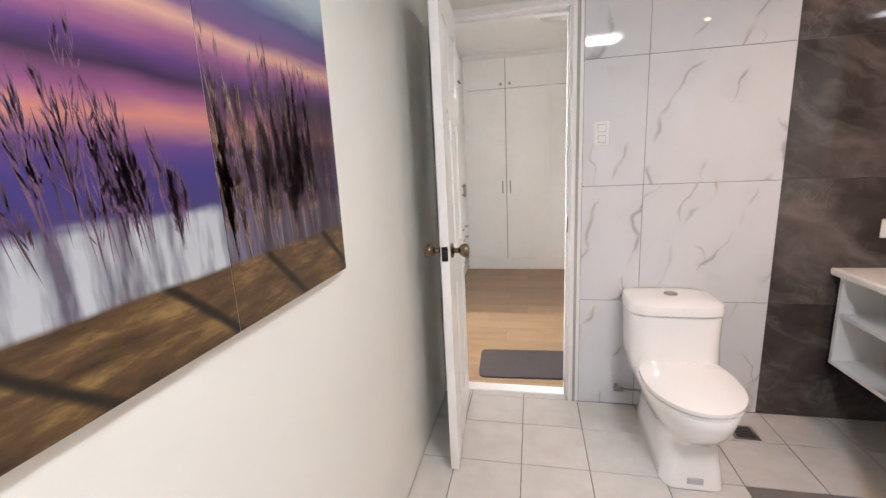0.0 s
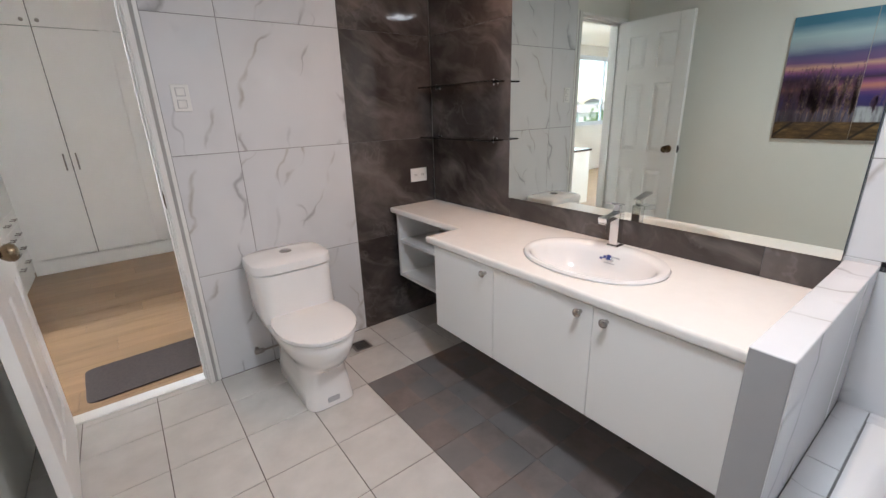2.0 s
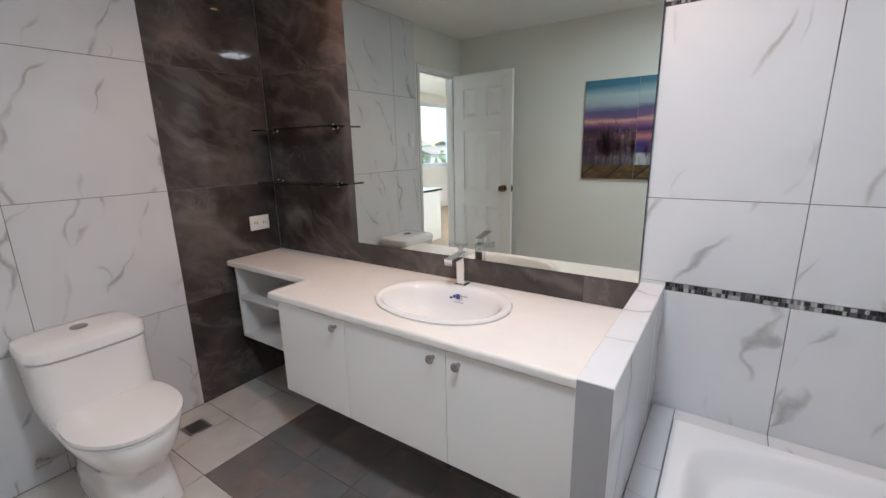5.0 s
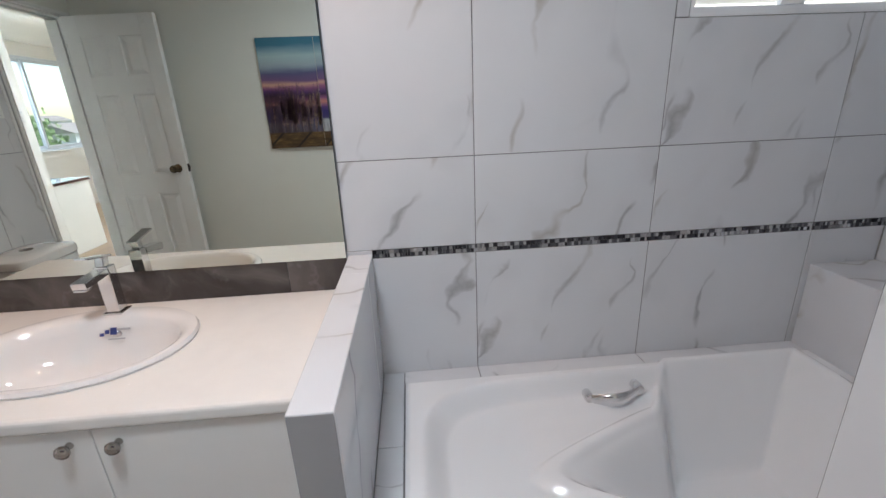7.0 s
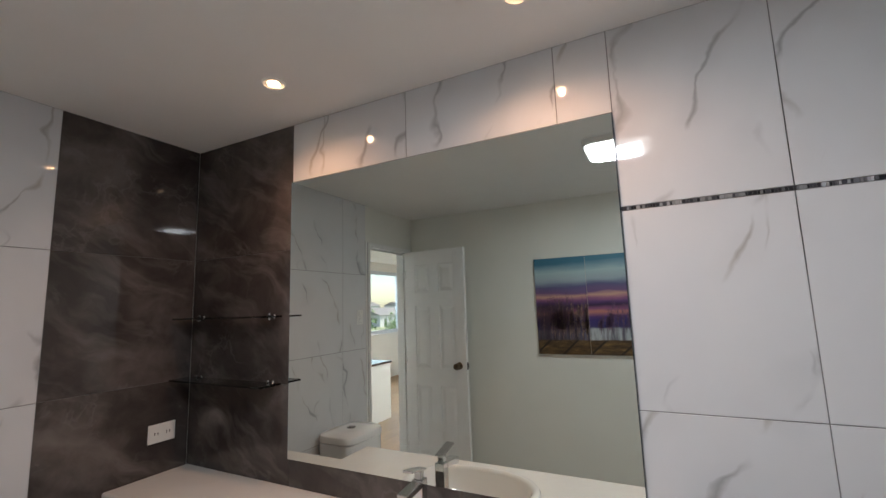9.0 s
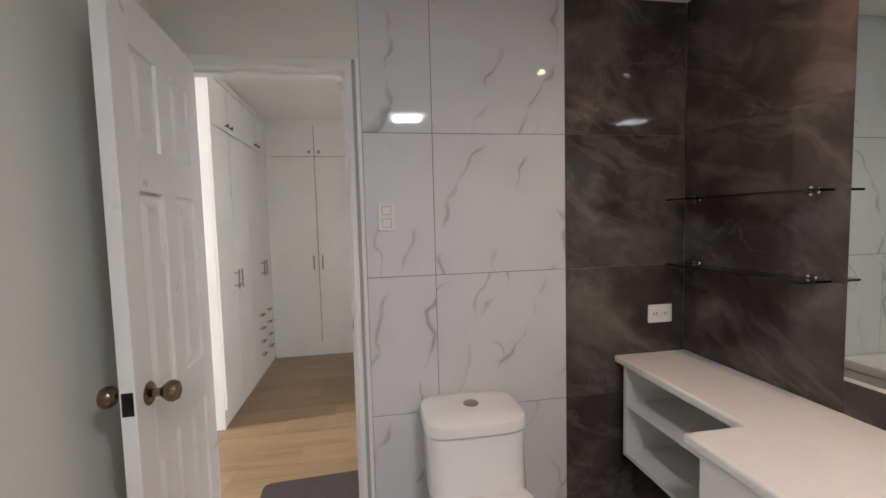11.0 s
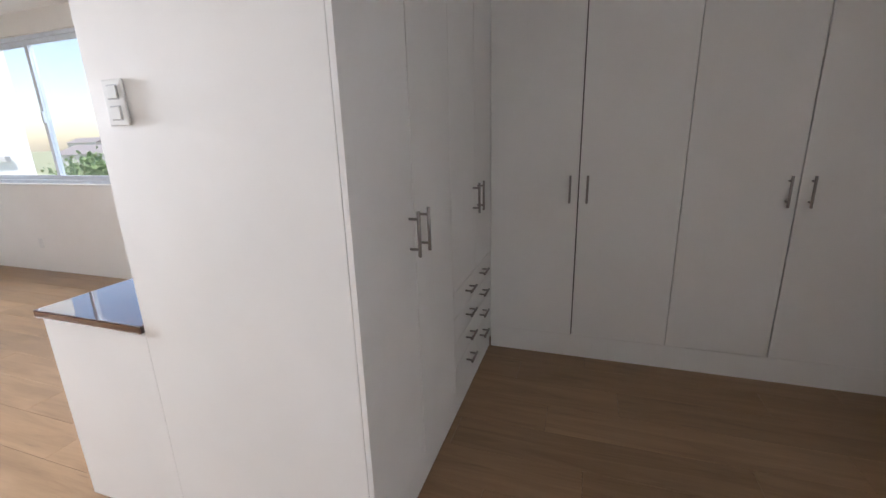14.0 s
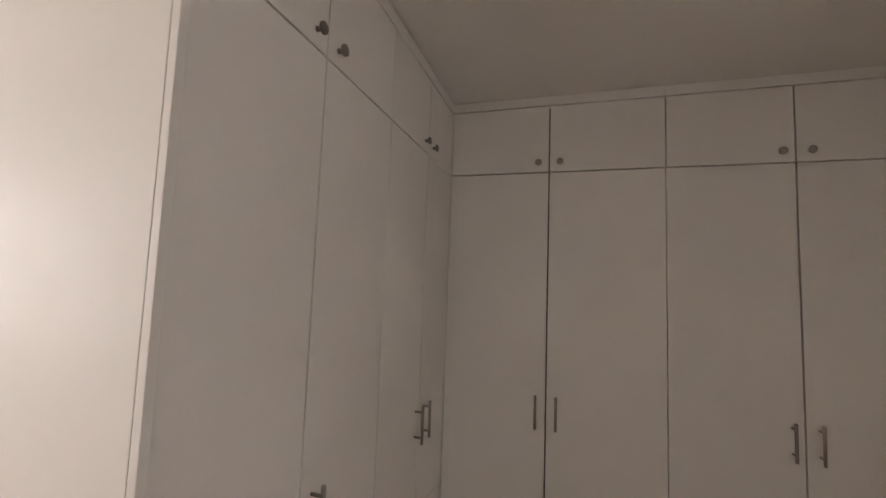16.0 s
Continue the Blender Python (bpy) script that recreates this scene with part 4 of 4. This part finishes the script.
def bar_handle(parent, at, length=0.150, across=False):
    """A bar handle on two posts, standing off local -y."""
    x, y, z = at
    d = Vector((length / 2, 0, 0)) if across else Vector((0, 0, length / 2))
    c = Vector((x, y - 0.034, z))
    bm = rod(bmesh.new(), c - d, c + d, 0.006)
    for s in (-0.66, 0.66):
        rod(bm, c + d * s, c + d * s + Vector((0, 0.034, 0)), 0.0045, 8)
    return part("handle", bm, STEEL, parent, "brushed steel bar handle", smooth=True)


def small_knob(parent, at):
    m = Matrix.Translation(at) @ pose(0, 0, 0, 90, 0, 0)
    return part("knob", turned(bmesh.new(), ((0.007, 0.0), (0.006, 0.010), (0.010, 0.013), (0.0155, 0.017), (0.0155, 0.023), (0.010, 0.026)), m, 20), STEEL, parent, "round steel knob", smooth=True)


def wardrobe(label, width, depth, m, split, drawers=False):
    """A fitted wardrobe unit: local x along its width, front at y = 0, facing -y. split: where its two doors meet."""
    ob = thing("wardrobe", label, "wardrobe", m, group="fitted wardrobes")
    t = 0.020
    part("body", boxes((0, width, 0.0225, depth, KICK, CROWN), (0.0, width, 0.020, depth, CROWN, ROOM_HEAD - 0.001)), LAMINATE, ob)
    # dark sheet just behind the fronts, in place of shade in the gaps
    part("gap_board", boxes((0.05, width - 0.05, 0.0205, 0.0228, KICK - 0.0035, CROWN - 0.004)), SHADOW_GAP, ob, "dark sheet standing in for shade in the door gaps")
    part("plinth", boxes((0, width, 0.010, depth, 0.0, KICK - 0.004)), LAMINATE, ob)
    part("cornice", boxes((0, width, -0.004, 0.0205, CROWN + 0.002, ROOM_HEAD - 0.001), bevel=0.002), LAMINATE, ob)
    low = 0.640 if drawers else KICK
    g = 0.0016
    for x0, x1, side in ((0.0, split, 1), (split, width, -1)):
        d = part("door", boxes((x0 + (g if side > 0 else 2 * g), x1 - (2 * g if side > 0 else g), 0.0, t, low + g, SPLIT - g - 0.0012), bevel=0.0012), LAMINATE, ob)
        hx = (x1 - 0.045) if side > 0 else (x0 + 0.045)
        bar_handle(d, (hx, 0.0, 1.018))
        u = part("upper_door", boxes((x0 + (g if side > 0 else 2 * g), x1 - (2 * g if side > 0 else g), 0.0, t, SPLIT + g + 0.0012, CROWN - g), bevel=0.0012), LAMINATE, ob)
        small_knob(u, ((x1 - 0.050) if side > 0 else (x0 + 0.050), 0.0, SPLIT + 0.046))
        if drawers:
            step = (low - KICK) / 4
            hx = x0 + (x1 - x0) * (0.58 if side > 0 else 0.30)
            for i in range(4):
                r = part("drawer", boxes((x0 + g, x1 - g, 0.0, t, KICK + i * step + g, KICK + (i + 1) * step - g), bevel=0.0012), LAMINATE, ob)
                bar_handle(r, (hx, 0.0, KICK + (i + 0.58) * step), 0.11, True)
    return ob


LEFT_FACE, BACK_FACE, RIGHT_FACE = -2.520, 2.900, -0.515
facing_east = lambda y: pose(LEFT_FACE, y, 0, 0, 0, 90)
wardrobe("white fitted wardrobe with two tall doors, beside an end panel", 0.806, 0.750, facing_east(1.3365), 0.400)
wardrobe("white fitted wardrobe with doors over eight small drawers", 0.776, 0.750, facing_east(2.1425), 0.400, drawers=True)
wardrobe("white fitted double wardrobe with bar handles", 0.996, 0.395, pose(-2.518, BACK_FACE, 0), 0.489)
corner = wardrobe("white fitted double wardrobe with bar handles", 1.006, 0.395, pose(-1.522, BACK_FACE, 0), 0.486)
part("corner_filler", boxes((1.006, 1.15, 0.001, 0.06, 0.0, ROOM_HEAD - 0.002)), LAMINATE, corner)
facing_west = lambda y: pose(RIGHT_FACE, y, 0, 0, 0, -90)
wardrobe("white fitted wardrobe with two tall doors and bar handles", 0.860, 0.610, facing_west(2.899), 0.410)
wardrobe("white fitted wardrobe with doors over small drawers", 0.800, 0.610, facing_west(2.038), 0.400, drawers=True)
end_panel = thing("end_panel", "tall white end panel closing the wardrobe", "panel")
part("board", boxes((-3.270, LEFT_FACE - 0.0015, 1.3170, 1.3355, 0.0, ROOM_HEAD - 0.001), bevel=0.0012), LAMINATE, end_panel)
part("edge_strip", boxes((LEFT_FACE, LEFT_FACE + 0.0165, 1.3172, 1.3355, KICK, ROOM_HEAD - 0.001), bevel=0.0012), LAMINATE, end_panel)
# hidden block, added so no light leaks in behind the back wardrobes
solid("corner_block", boxes((-3.268, LEFT_FACE - 0.03, 2.920, FAR - 0.002, 0.0, ROOM_HEAD - 0.002)), LAMINATE, "unseen white block added to stop light leaking at the wardrobe corner", "filler panel", "structure")
cabinet = thing("low_cabinet", "low white cabinet with a glossy mahogany top", "cabinet")
part("body", boxes((-3.765, -3.272, 1.3173, 2.60, 0.0, 0.750)), LAMINATE, cabinet)
part("top", boxes((-3.785, -3.272, 1.304, 2.62, 0.751, 0.778), bevel=0.004), MAHOGANY, cabinet, "polished mahogany top")

# ---- bedroom window and view ----
window_2 = thing("window_2", "wide aluminium sliding window with clear panes", "window", kind="structure")
part("window_frame", boxes((B0, B1, FAR + 0.03, FAR + 0.11, BZ0, BZ0 + 0.035), (B0, B1, FAR + 0.03, FAR + 0.11, BZ1 - 0.035, BZ1), (B0, B0 + 0.035, FAR + 0.03, FAR + 0.11, BZ0 + 0.035, BZ1 - 0.035), (B1 - 0.035, B1, FAR + 0.03, FAR + 0.11, BZ0 + 0.035, BZ1 - 0.035), bevel=0.002), ALUMINIUM, window_2)
part("window_sill", boxes((B0 - 0.03, B1 + 0.03, FAR - 0.015, FAR + 0.03, BZ0 - 0.022, BZ0 - 0.001), bevel=0.003), TRIM_PAINT, window_2)
edges_x = (B0 + 0.035, -7.085, -5.99, -4.92, B1 - 0.035)
for i in range(4):
    a, b = edges_x[i], edges_x[i + 1]
    y = FAR + (0.045 if i % 2 else 0.075)
    a, b = a - 0.02 * (i > 0), b + 0.02 * (i < 3)
    s = part("sash", boxes((a, a + 0.045, y, y + 0.025, BZ0 + 0.036, BZ1 - 0.036), (b - 0.045, b, y, y + 0.025, BZ0 + 0.036, BZ1 - 0.036), (a + 0.045, b - 0.045, y, y + 0.025, BZ0 + 0.036, BZ0 + 0.08), (a + 0.045, b - 0.045, y, y + 0.025, BZ1 - 0.08, BZ1 - 0.036), bevel=0.002), ALUMINIUM, window_2)
    p = part("pane", boxes((a + 0.045, b - 0.045, y + 0.010, y + 0.015, BZ0 + 0.08, BZ1 - 0.08)), GLASS, s)
    p.visible_shadow = False
part("latch", boxes((-7.075, -7.050, FAR + 0.020, FAR + 0.045, 1.55, 1.66), bevel=0.004), ALUMINIUM, window_2)

GROUND = -3.2
bm = bmesh.new()
bmesh.ops.create_grid(bm, x_segments=8, y_segments=8, size=600, matrix=Matrix.Translation((0, 0, GROUND)))
solid("ground", bm, GRASS, "pale dry green lawn outside the house", "ground", "structure")
house_base = solid("house_base", boxes((-8.7, 0.25, -4.2, 3.45, GROUND, -0.13)), FACADE, "lower storey of the house below the rooms", "house wall", "structure")
neighbour = thing("neighbour_house", "pale rendered neighbouring house with a pitched roof", "house")
part("wall", boxes((4.2, 10.0, -14.0, 3.0, GROUND, 4.3)), plain("neighbour_render", (0.60, 0.57, 0.53), 0.9, vary=0.04, scale=0.8), neighbour)
bm = bmesh.new()
loft(bm, [[(3.8, y, 4.3), (10.4, y, 4.3), (7.1, y, 6.2)] for y in (-14.3, 3.3)])
part("roof", bm, ROOF, neighbour)


def far_house(x, y, w, d, storeys, label):
    ob = thing("house", label, "house", pose(x, y, GROUND), group="houses across the lawn")
    h = storeys * 2.9
    part("wall", boxes((-w / 2, w / 2, 0, d, 0, h)), FACADE, ob)
    bm = bmesh.new()
    loft(bm, [[(sx, -0.5, h), (sx, d + 0.5, h), (sx, d / 2, h + 1.9)] for sx in (-w / 2 - 0.5, w / 2 + 0.5)])
    part("roof", bm, ROOF, ob)
    for s in range(storeys):
        for k in range(int(w // 3)):
            wx = -w / 2 + 1.6 + k * 3.0
            win = part("window", boxes((wx - 0.65, wx + 0.65, -0.06, 0.02, 0.9 + s * 2.9, 2.2 + s * 2.9)), WHITE_FRAME, ob)
            part("pane", boxes((wx - 0.55, wx + 0.55, -0.075, -0.055, 1.0 + s * 2.9, 2.1 + s * 2.9)), FAR_GLASS, win)
    return ob


white_house = thing("white_house", "tall white rendered house close outside the window", "house", pose(-17.0, 8.4, GROUND, 0, 0, 4))
part("wall", loft(bmesh.new(), [[(0, 0, z), (-11.0, 6.2, z), (-16, 6.2, z), (-16, 0, z)] for z in (0.0, 8.6)]), plain("white_render", (0.80, 0.81, 0.83), 0.85, vary=0.04, scale=1.0), white_house)
part("ledge", boxes((-7.2, -0.9, -0.12, -0.001, 4.15, 4.30)), FACADE, white_house)
part("porch", boxes((-6.8, -2.2, -1.6, -0.002, 0.0, 3.75)), FACADE, white_house)
part("porch_roof", boxes((-7.1, -1.9, -1.9, -0.003, 3.755, 3.90)), FACADE, white_house)
far_house(-92, 118, 15, 9, 2, "pale two-storey house with a grey roof")
far_house(-124, 112, 13, 9, 2, "pale two-storey house with a grey roof")
far_house(-186, 114, 16, 9, 2, "pale two-storey house with a grey roof")
far_house(-160, 118, 14, 9, 2, "pale two-storey house with a grey roof")


def tree(x, y, height, spread, seed):
    """A tapered trunk with limbs, and a crown of many small leaf clumps."""
    rnd = random.Random(seed)
    ob = thing("tree", "leafy green tree on the lawn outside", "tree", pose(x, y, GROUND), group="trees on the lawn")
    bm = bmesh.new()
    turned(bm, [(0.16, 0), (0.12, height * 0.3), (0.08, height * 0.6), (0.03, height * 0.9)], count=8)
    tips = []
    for i in range(7):
        a, z = i * 2.4, height * (0.35 + 0.07 * i)
        tip = Vector((math.cos(a) * spread * 0.6, math.sin(a) * spread * 0.6, z + height * 0.18))
        rod(bm, (0, 0, z), tip, 0.035, 6)
        tips.append(tip)
    part("trunk", bm, BARK, ob)
    bm = bmesh.new()
    for i in range(900):
        t = rnd.choice(tips)
        c = t + Vector((rnd.gauss(0, spread * 0.28), rnd.gauss(0, spread * 0.28), rnd.gauss(0, height * 0.10)))
        m = Matrix.Translation(c) @ Euler((rnd.uniform(0, 6), rnd.uniform(0, 6), 0)).to_matrix().to_4x4() @ Matrix.Scale(rnd.uniform(0.10, 0.22), 4)
        q = [bm.verts.new(m @ Vector(p)) for p in ((-1, -0.5, 0), (0, -0.2, 0.25), (1, -0.5, 0), (0.7, 0.5, -0.1), (0, 0.8, 0.2), (-0.7, 0.5, -0.1))]
        bm.faces.new((q[0], q[1], q[4], q[5]))
        bm.faces.new((q[1], q[2], q[3], q[4]))
    part("crown", bm, LEAVES, ob)
    return ob


tree(-25.0, 19.3, 5.0, 1.7, 3)
tree(-27.0, 34.0, 5.0, 2.4, 5)
tree(-21.0, 36.0, 4.6, 2.0, 8)
tree(-42.0, 45.0, 5.4, 2.6, 11)
tree(-29.5, 17.3, 3.4, 1.5, 15)
tree(-35.0, 20.6, 3.5, 1.9, 17)
far_house(-98, 61, 22, 9, 1, "low pale house with a grey roof")

# ---- tiles and planks ----
TILE_MESHES = {}


def tile_mesh(w, h, t, material, chamfer=0.0012):
    """A thin tile centred on its origin, face towards local +z."""
    key = (round(w, 4), round(h, 4), t, material.name)
    if key not in TILE_MESHES:
        a, b, c = w / 2, h / 2, chamfer
        bm = loft(bmesh.new(), [[(-x, -y, z), (x, -y, z), (x, y, z), (-x, y, z)] for x, y, z in ((a, b, -t), (a, b, -c), (a - c, b - c, 0))])
        TILE_MESHES[key] = to_mesh("tile", bm, material)
    return TILE_MESHES[key]


def basis(origin, u, v):
    u, v = Vector(u), Vector(v)
    m = Matrix((u, v, u.cross(v))).transposed().to_4x4()
    return Matrix.Translation(origin) @ m


def lay(parent, m, us, vs, material, thick=0.008, gap=0.0026, name="tile", grout=None, skip=None):
    """Tiles between the lines us and vs of the plane m, over a grout bed; skip leaves out a rectangle (u0, u1, v0, v1)."""
    for u0, u1 in zip(us, us[1:]):
        for v0, v1 in zip(vs, vs[1:]):
            cells = [(u0, u1, v0, v1)]
            if skip:
                s0, s1, r0, r1 = skip
                if u0 < s1 and u1 > s0 and v0 < r1 and v1 > r0:
                    cells = [(u0, u1, v0, min(v1, r0)), (u0, u1, max(v0, r1), v1), (u0, min(u1, s0), max(v0, r0), min(v1, r1)), (max(u0, s1), u1, max(v0, r0), min(v1, r1))]
            for a0, a1, b0, b1 in cells:
                if a1 - a0 < 0.008 or b1 - b0 < 0.008:
                    continue
                ob = new(name, tile_mesh(a1 - a0 - gap, b1 - b0 - gap, thick, material, 0.0004 if name == "plank" else 0.0012))
                ob.parent = parent
                ob.matrix_basis = m @ Matrix.Translation(((a0 + a1) / 2, (b0 + b1) / 2, 0))
    if grout:
        u0, u1, v0, v1 = us[0], us[-1], vs[0], vs[-1]
        d = -thick - 0.004
        rows = [(u0, u1, v0, v1)]
        if skip:
            s0, s1, r0, r1 = skip
            rows = [(u0, u1, v0, r0), (u0, u1, r1, v1), (u0, s0, r0, r1), (s1, u1, r0, r1)]
        bm = bmesh.new()
        for a0, a1, b0, b1 in rows:
            if a1 - a0 > 0.001 and b1 - b0 > 0.001:
                box(bm, a0, a1, b0, b1, d, -0.0018)
        bm.transform(m)
        part("grout", bm, grout, parent)


ROWS = (0.0, 0.6, 1.2, 1.8, HEAD)
north = basis((0, 0, 0), (1, 0, 0), (0, 0, 1))
lay(wall_north, north, (-1.490, -1.2, -0.603), ROWS, MARBLE, grout=GROUT)
lay(wall_north, north, (-0.603, 0.0), ROWS, DARK_MARBLE, gap=0.001, grout=GROUT)
# the east plane's u runs towards -y
east = basis((0, 0, 0), (0, -1, 0), (0, 0, 1))
lay(wall_east, east, (0.0, 0.7065), ROWS, DARK_MARBLE, gap=0.001, grout=GROUT)
lay(wall_east, east, (0.7065, 1.306, 1.906, 2.100), (TOP - 0.04, 0.897), DARK_MARBLE, gap=0.001, grout=GROUT)
lay(wall_east, east, (0.7065, 1.33, 1.93, 2.1035), (1.8, HEAD), MARBLE, grout=GROUT)
MOSAIC_LOW, MOSAIC_HIGH = (0.884, 0.912), (1.795, 1.807)
UP_ROWS = (0.43, MOSAIC_LOW[0], MOSAIC_LOW[1], 1.203, MOSAIC_HIGH[0], MOSAIC_HIGH[1], HEAD)
COLS = (2.1035, 2.53, 3.133, 3.733, -RECESS)
window_hole = (-W1, -W0, WZ0, WZ1)
for v0, v1 in ((UP_ROWS[0], UP_ROWS[1]), (UP_ROWS[2], UP_ROWS[3]), (UP_ROWS[3], UP_ROWS[4]), (UP_ROWS[5], UP_ROWS[6])):
    lay(wall_east, east, COLS, (v0, v1), MARBLE, grout=GROUT, skip=window_hole if v1 > WZ0 else None)
recess = basis((0, RECESS, 0), (-1, 0, 0), (0, 0, 1))
for v0, v1 in ((0.70, UP_ROWS[1]), (UP_ROWS[2], UP_ROWS[3]), (UP_ROWS[3], UP_ROWS[4]), (UP_ROWS[5], UP_ROWS[6])):
    lay(wall_south, recess, (0.0, 0.6, -SHOULDER), (v0, v1), MARBLE, grout=GROUT)
shoulder_plane = basis((0, SOUTH, 0), (-1, 0, 0), (0, 0, 1))
lay(wall_south, shoulder_plane, (-SHOULDER, 1.42, 2.02, 2.25), ROWS, MARBLE, grout=GROUT)
side_plane = basis((SHOULDER, 0, 0), (0, 1, 0), (0, 0, 1))
lay(wall_south, side_plane, (RECESS, -3.6, SOUTH - 0.0085), ROWS, MARBLE, grout=GROUT)

# half wall cladding, deck and ledge
lay(pony, basis((0, PONY0, 0), (-1, 0, 0), (0, 0, 1)), (0.0, 0.167, 0.767), (0.0, 0.45, 0.8985), MARBLE)
lay(pony, basis((0, PONY1, 0), (1, 0, 0), (0, 0, 1)), (-0.767, -0.167, 0.0), (0.43, 0.8985), MARBLE)
lay(pony, basis((-0.767, 0, 0), (0, -1, 0), (0, 0, 1)), (-PONY0 + 0.0005, -PONY1 - 0.0005), (0.0, 0.8985), GREY_TILE, gap=0.001)
lay(pony, basis((0, 0, 0.9), (1, 0, 0), (0, 1, 0)), (-0.767, -0.167, 0.0), (PONY1, PONY0), MARBLE, gap=0.001)
lay(tub_deck, basis((0, 0, DECK), (1, 0, 0), (0, 1, 0)), (SHOULDER, -0.36, -0.001), (PONY1 - 0.075, PONY1), MARBLE)
lay(tub_deck, basis((0, 0, DECK), (1, 0, 0), (0, 1, 0)), (-0.073, -0.001), (-3.755, -3.133, -2.53, PONY1 - 0.075), MARBLE)
lay(ledge, basis((0, -3.755, 0), (-1, 0, 0), (0, 0, 1)), (0.001, 0.6, -SHOULDER), (0.43, 0.754), MARBLE)
lay(ledge, basis((0, 0, 0.755), (1, 0, 0), (0, 1, 0)), (SHOULDER, -0.6, -0.001), (RECESS, -3.755), MARBLE)


def mosaic(name, m, u0, u1, v0, v1, rows, parent):
    """A band of tiny mixed chips as one mesh."""
    rnd = random.Random(4)
    bm = bmesh.new()
    h = (v1 - v0) / rows
    for r in range(rows):
        u = u0
        while u < u1 - 0.004:
            w = min(rnd.choice((0.008, 0.010, 0.015) if rows > 1 else (0.006, 0.008, 0.011)), u1 - u)
            a, b, c, d = u + 0.0006, u + w - 0.0006, v0 + r * h + 0.0006, v0 + (r + 1) * h - 0.0006
            z = rnd.uniform(-0.001, 0.0006)
            lo = [bm.verts.new(m @ Vector(p)) for p in ((a, c, -0.006), (b, c, -0.006), (b, d, -0.006), (a, d, -0.006))]
            hi = [bm.verts.new(m @ Vector(p)) for p in ((a, c, z), (b, c, z), (b, d, z), (a, d, z))]
            bm.faces.new(hi)
            for i in range(4):
                bm.faces.new((lo[i], lo[(i + 1) % 4], hi[(i + 1) % 4], hi[i]))
            u += w
    box_bed = boxes((u0, u1, v0, v1, -0.010, -0.0035))
    box_bed.transform(m)
    part("grout", box_bed, GROUT, parent)
    return tagged(part(name, bm, MOSAIC, parent, "glittering dark glass mosaic band"), kind="stuff")


mosaic("mosaic_band", east, -PONY1, -RECESS, *MOSAIC_LOW, 2, wall_east)
mosaic("mosaic_band", east, 2.1035, -W1, *MOSAIC_HIGH, 1, wall_east)
mosaic("mosaic_band", recess, 0.0, -SHOULDER, *MOSAIC_LOW, 2, wall_south)
mosaic("mosaic_band", recess, 0.0, -SHOULDER, *MOSAIC_HIGH, 1, wall_south)
lay(wall_east, east, (2.1035, -PONY1), MOSAIC_LOW, MARBLE, gap=0.0)
lay(wall_east, east, (-W0, -RECESS), MOSAIC_HIGH, MARBLE, gap=0.0)

# floor tiles, 30 cm, and the slate strip along the vanity
ground_plane = basis((0, 0, 0), (1, 0, 0), (0, 1, 0))
xs = [-2.25, -2.09, -1.79, -1.494, -1.192, -0.888, -0.587, -0.285, 0.0]
ys = [-3.0, -2.65, -2.35, -2.05, -1.755, -1.455, -1.155, -0.853, -0.552, -0.252, 0.0]
for i in range(len(xs) - 1):
    for j in range(len(ys) - 1):
        dark = xs[i] > -0.9 and ys[j + 1] < -0.5
        lay(floor_bathroom, ground_plane, xs[i:i + 2], ys[j:j + 2], DARK_FLOOR if dark else CERAMIC_FLOOR, gap=0.0015 if dark else 0.0036)
lay(floor_bathroom, ground_plane, (DOOR_L, -2.09, -1.79, DOOR_R), (0.0, 0.05), CERAMIC_FLOOR, gap=0.003)

# oak planks, 20 x 120 cm
row_y, k = 0.13 - 0.155, 0
while row_y < FAR:
    y0, y1 = max(row_y, 0.13), min(row_y + 0.2, FAR)
    start = -8.6 + (0.10, 0.49, 0.82, 0.30, 0.66)[k % 5]
    lines = [-8.46] + [x for x in (start + 1.2 * i for i in range(0, 9)) if -8.40 < x < 0.05] + [0.10]
    if y1 - y0 > 0.02:
        lay(floor_bedroom, ground_plane, lines, (y0, y1), OAK, gap=0.0016, name="plank")
    row_y, k = row_y + 0.2, k + 1
row_y = 0.13 - 0.155 - 0.2
for i in range(9):
    y1 = 0.13 if i == 0 else row_y + 0.2
    y0 = max(row_y, -1.6)
    if y1 - y0 > 0.02:
        lay(floor_bedroom, ground_plane, [-8.46 + 0.3 * (i % 3), -7.2 + 0.3 * (i % 3), -6.0 + 0.3 * (i % 3), -4.8 + 0.3 * (i % 3), -3.6 + 0.3 * (i % 3), -2.4], (y0, y1), OAK, gap=0.0016, name="plank")
    row_y -= 0.2
